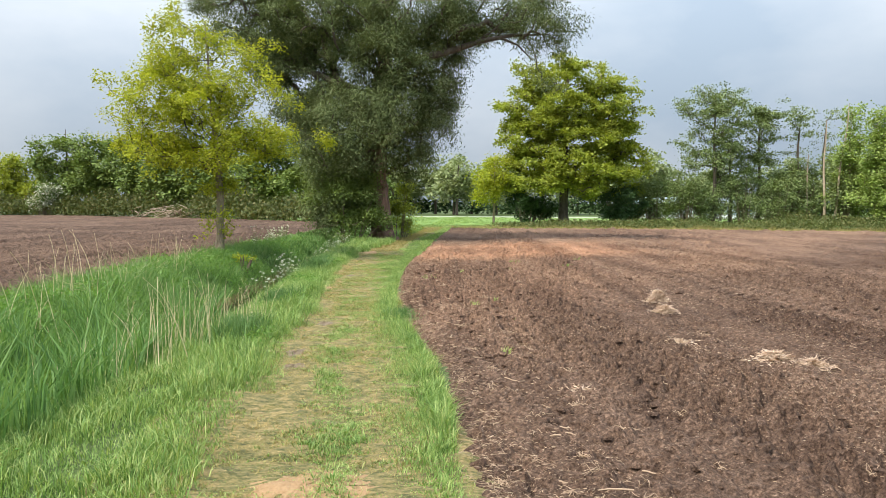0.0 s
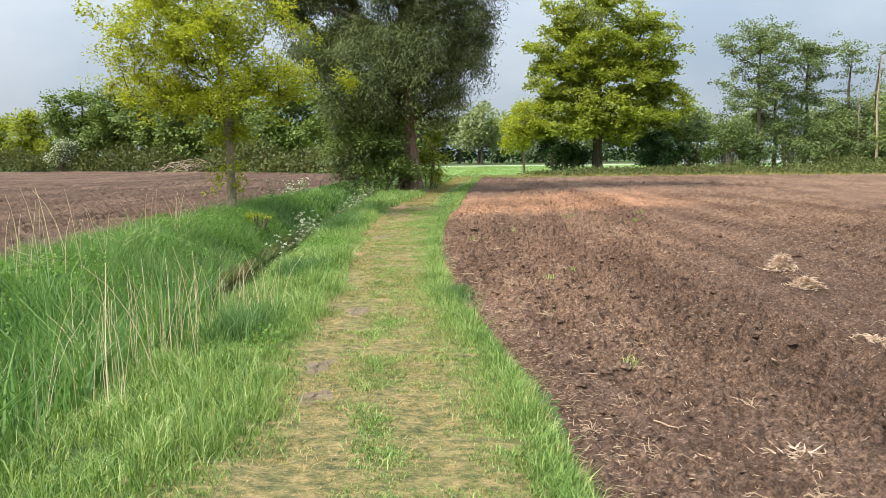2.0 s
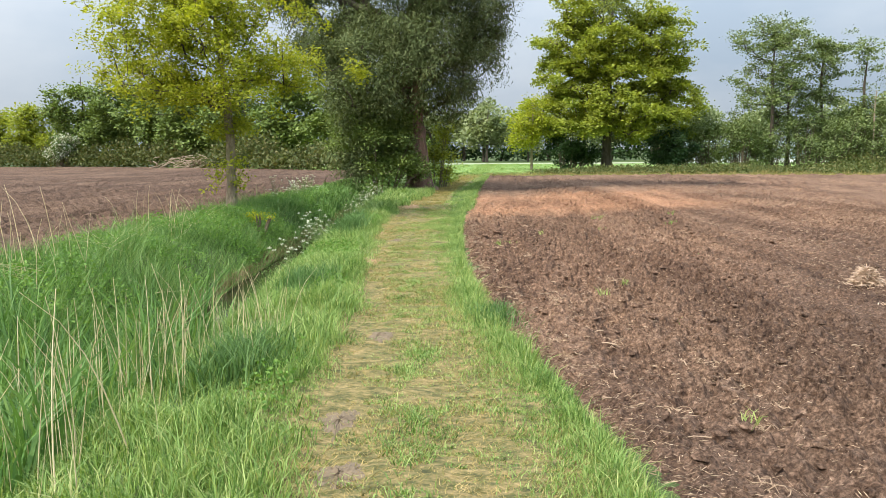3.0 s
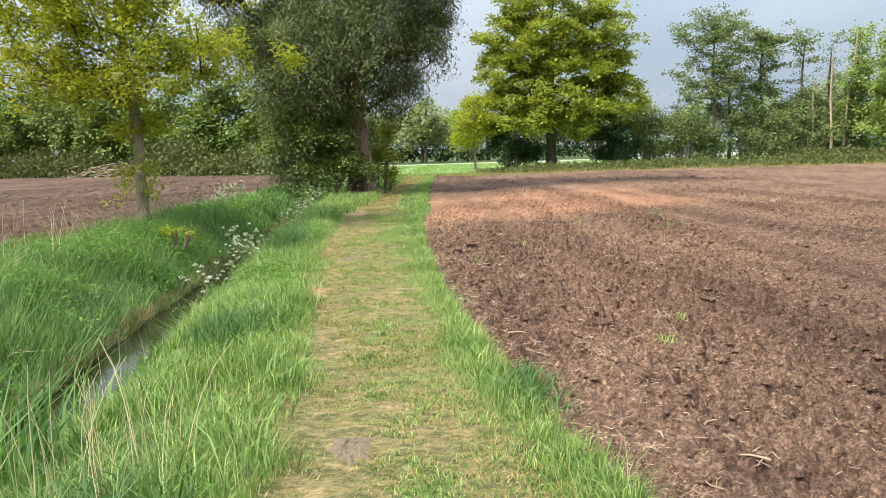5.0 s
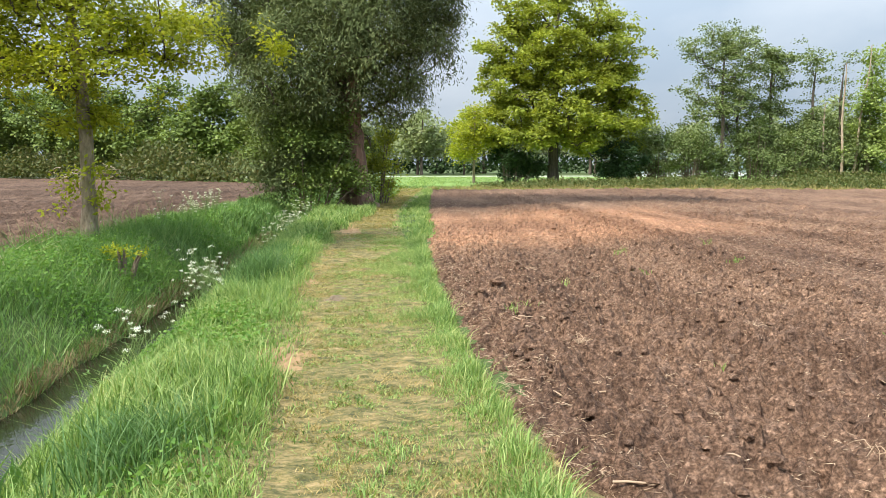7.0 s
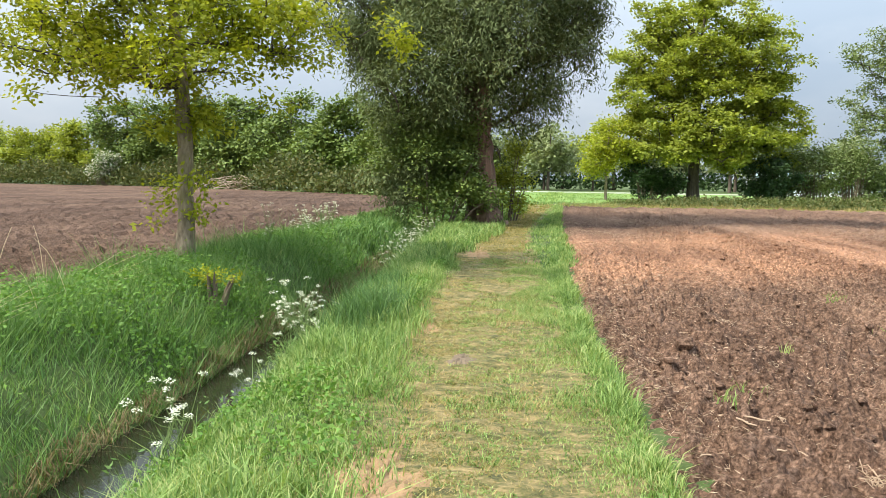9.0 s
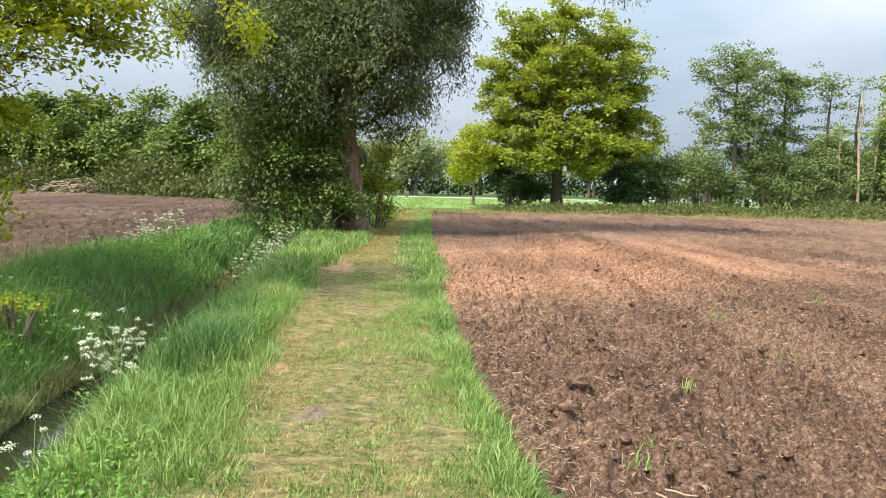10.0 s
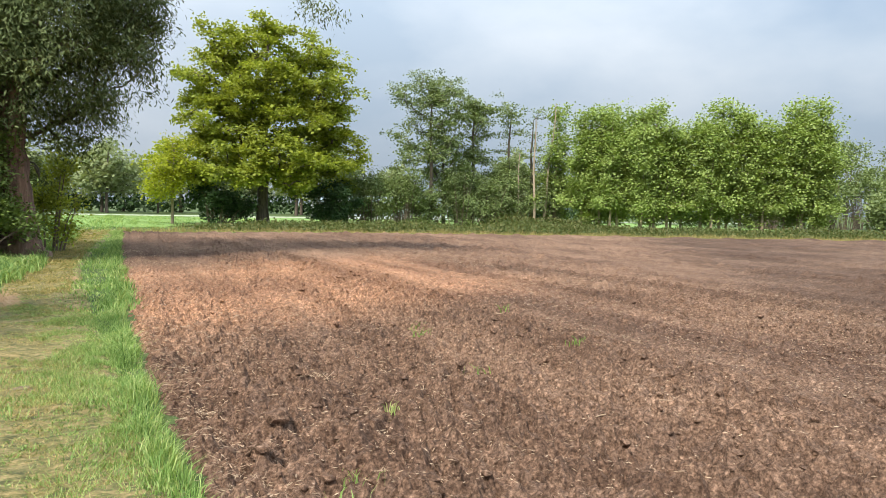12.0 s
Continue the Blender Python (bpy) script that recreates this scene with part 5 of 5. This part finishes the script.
n = 150000
y = 2 + 38 * rng.uniform(0, 1, n) ** 1.5
x = fld(y) + 0.1 + 11 * rng.uniform(0, 1, n) ** 1.35
ok = rng.uniform(0, 1, n) < 0.2 + 0.8 * smooth(-0.1, 0.3, fbm(x * 0.9, y * 0.5, 97, 3))
x, y = x[ok], y[ok]
flat_bits("chopped_straw", "scattered chopped straw and stubble on the soil", x, y, field_z(x, y) + 0.012, rng.uniform(0.008, 0.055, len(x)), 0.0031 + 0.0002 * y, M_straw, "straw")
n = 5000
y = rng.uniform(2, 22, n)
x = fld(y) + rng.normal(size=n) * 0.14 + 0.14
flat_bits("chopped_straw", "straw litter along the edge of the field", x, y, np.maximum(field_z(x, y) * (x > fld(y)), 0.02) + 0.01, rng.uniform(0.02, 0.10, n), 0.004, M_straw, "straw")


def stubble_root(x, y, r):
    """A torn-up maize root: short curling stalks round a knot."""
    t = thing("stubble_root", "torn-up pale maize root with curling stalks", "stubble", (x, y, float(field_z(x, y))), "maize stubble")
    for k in range(rng.integers(9, 16)):
        a, L = rng.uniform(0, 6.28), r * rng.uniform(0.3, 1.2)
        d, c = np.array([math.cos(a), math.sin(a), 0]), rng.uniform(-0.9, 0.9)
        e = np.array([-d[1], d[0], 0]) * c
        o = np.array([rng.normal(), rng.normal(), 0]) * r * 0.3
        pts = o + np.array([(0, 0, 0.005), d * L * 0.4 + e * L * 0.1 + [0, 0, L * rng.uniform(0.05, 0.5)], d * L * 0.8 + e * L * 0.4 + [0, 0, L * rng.uniform(0, 0.45)], d * L + e * L * 0.8 + [0, 0, 0.01]])
        w = rng.uniform(0.0012, 0.0034)
        piece("stalk", tubes("stalk", [(pts, np.array([w, w, w * 0.8, w * 0.5]))], 4, M_straw), t)


for k in range(110):
    y = 2.5 + 22 * rng.uniform() ** 1.3
    stubble_root(float(fld(y)) + 0.15 + (1.1 if k < 80 else 6.0) * rng.uniform() ** 1.2, y, rng.uniform(0.05, 0.13))


def maize_stalk(x, y, L, r, turn, tilt):
    ob = new("maize_stalk", tubes("maize_stalk", [(np.array([(-L / 2, 0, 0), (-L * 0.15, 0.01 * L, 0.003), (L * 0.2, -0.02 * L, 0), (L / 2, 0.02, 0)]), np.array([r, r * 0.9, r * 0.95, r * 0.6]))], 6, M_straw, 0.1))
    ob.matrix_world = pose(x, y, float(field_z(x, y)) + r + 0.012, 0, tilt, turn)
    tagged(ob, "broken piece of pale dry maize stalk", "stalk", "maize stalks")


for k in range(140):
    y = 2.5 + 22 * rng.uniform() ** 1.2
    maize_stalk(float(fld(y)) + 0.1 + (0.8 if k < 100 else 6.0) * rng.uniform(), y, rng.uniform(0.04, 0.2), rng.uniform(0.0025, 0.0065), rng.uniform(0, 360), rng.uniform(-8, 8))


def straw_heap(x, y, r, n, h):
    t = thing("straw_heap", "small heap of pale dry straw on the soil", "straw", (x, y, 0.04), "straw heaps")
    q, a = np.abs(rng.normal(size=n)) * r * 0.5, rng.uniform(0, 6.28, n)
    P = np.stack((q * np.cos(a), q * np.sin(a) * 0.8, h * np.exp(-(q / r) ** 2 * 1.6) * rng.uniform(0.0, 1, n) ** 0.6), -1)
    b = rng.uniform(0, 6.28, n)
    D = np.stack((np.cos(b), np.sin(b), rng.normal(size=n) * 0.35), -1)
    tagged(piece("straw", leaf_mesh("straw", P, D, rng.uniform(0.04, 0.12, n), 0.010, M_heap, 0.4), t), kind="stuff")


for x, y, r, n, h in ((3.1, 12.9, 0.19, 1300, 0.2), (2.9, 11.6, 0.18, 900, 0.12), (3.15, 8.05, 0.24, 700, 0.11), (3.45, 7.75, 0.2, 500, 0.09), (2.45, 9.1, 0.25, 160, 0.04), (0.9, 6.6, 0.2, 120, 0.05)):
    straw_heap(x, y, r, n, h)

# clods
def clods(name, label, n, y0, y1, width, s0, s1):
    g = (1 + 5 ** 0.5) / 2
    base = np.array([(a, b * g, 0) for a in (-1, 1) for b in (-1, 1)] + [(0, a, b * g) for a in (-1, 1) for b in (-1, 1)] + [(b * g, 0, a) for a in (-1, 1) for b in (-1, 1)]) / 1.9
    tri = []
    for p in range(12):          # faces of an icosahedron: triples of mutual neighbours, wound outwards
        for q in range(p + 1, 12):
            for r in range(q + 1, 12):
                e = [np.linalg.norm(base[u] - base[v]) for u, v in ((p, q), (q, r), (p, r))]
                if max(e) < 1.2:
                    out = np.dot(np.cross(base[q] - base[p], base[r] - base[p]), base[p]) > 0
                    tri.append((p, q, r) if out else (p, r, q))
    tri = np.array(tri)
    y = y0 + (y1 - y0) * rng.uniform(0, 1, n) ** 1.4
    x = fld(y) + 0.25 + width * rng.uniform(0, 1, n) ** 1.2
    ok = rng.uniform(0, 1, n) < 0.15 + 0.85 * smooth(-0.15, 0.3, fbm((x + 0.1) * 0.6, y * 0.12, 40, 2))
    x, y = x[ok], y[ok]
    n = len(x)
    s = s0 + (s1 - s0) * rng.uniform(0, 1, n) ** 3
    V = base[None] * (s[:, None, None] * rng.uniform(0.7, 1.25, (n, 12, 1))) + rng.normal(size=(n, 12, 3)) * s[:, None, None] * 0.1
    V[:, :, 2] *= 0.6
    V += np.stack((x, y, field_z(x, y) - s * 0.12), -1)[:, None]
    t = np.arange(n)[:, None, None] * 12 + tri[None]
    tagged(new(name, fast_mesh(name, V, None, t.reshape(-1, 3), M_soil)), label, "soil", kind="stuff")


clods("soil_clods", "dark crumbly clods of tilled soil", 13000, 2.2, 32, 8, 0.010, 0.055)


# ---- weeds, single clods and a seedling ----
def weed_seedling(x, y, r, material):
    t = thing("weed_seedling", "small green weed sprouting from the tilled soil", "weed", (x, y, float(field_z(x, y))), "weeds on the soil")
    n = 16
    P = np.stack((rng.normal(size=n) * r * 0.4, rng.normal(size=n) * r * 0.4, np.zeros(n)), -1)
    piece("leaves", blade_mesh("leaves", P, r * rng.uniform(0.5, 1.2, n), 0.008, 0.9, material), t)


for x, y, r in ((0.35, 8.3, 0.10), (0.0, 11.9, 0.10), (0.35, 12.6, 0.09), (0.6, 11.1, 0.11), (-0.9, 16.7, 0.13), (-1.1, 16.3, 0.12), (1.0, 20.5, 0.14), (1.2, 21.2, 0.12), (3.0, 22.4, 0.16), (0.2, 14.4, 0.09),
                (-0.3, 17.8, 0.1), (1.9, 15.2, 0.1), (0.9, 18.9, 0.1), (2.4, 19.6, 0.12)):
    weed_seedling(x, y, r, M_weed if x > 0.5 else M_grass)


def clod(x, y, r, seed):
    bm = bmesh.new()
    bmesh.ops.create_icosphere(bm, subdivisions=2, radius=r)
    for v in bm.verts:
        v.co *= 1 + 0.35 * noise.noise(v.co * (1.6 / r) + Vector((seed, 0, 0)))
        v.co.z *= 0.65
    me = bpy.data.meshes.new("soil_clod")
    bm.to_mesh(me)
    bm.free()
    for v in me.vertices:
        v.co += Vector((x, y, float(field_z(x, y)) + r * 0.12))
    me.materials.append(M_soil)
    ob = new("soil_clod", me)
    tagged(ob, "hard lump of dry brown earth on the field", "soil", "earth clods")


for k, (x, y, r) in enumerate(((-1.12, 17.75, 0.08), (-0.5, 17.2, 0.05), (0.5, 18.6, 0.07), (1.4, 17.4, 0.06), (2.6, 18.4, 0.08), (3.4, 16.9, 0.09), (1.9, 9.9, 0.06), (2.9, 10.3, 0.07), (0.9, 13.7, 0.06), (2.1, 13.0, 0.07),
                               (3.8, 14.2, 0.08), (0.3, 16.0, 0.05), (3.0, 20.1, 0.07), (1.1, 7.3, 0.05))):
    clod(x, y, r, k * 3.7)

shrub("oak_seedling", "small yellow-leaved oak seedling on the ditch bank", (-6.35, 20.2, float(ground_z(-6.35, 20.2))), [(0, 0, 0.28, 0.3, 0.25, 0.2)], 26, 14, M_young, 0.06, (0.05, 0.5), stem_count=8)
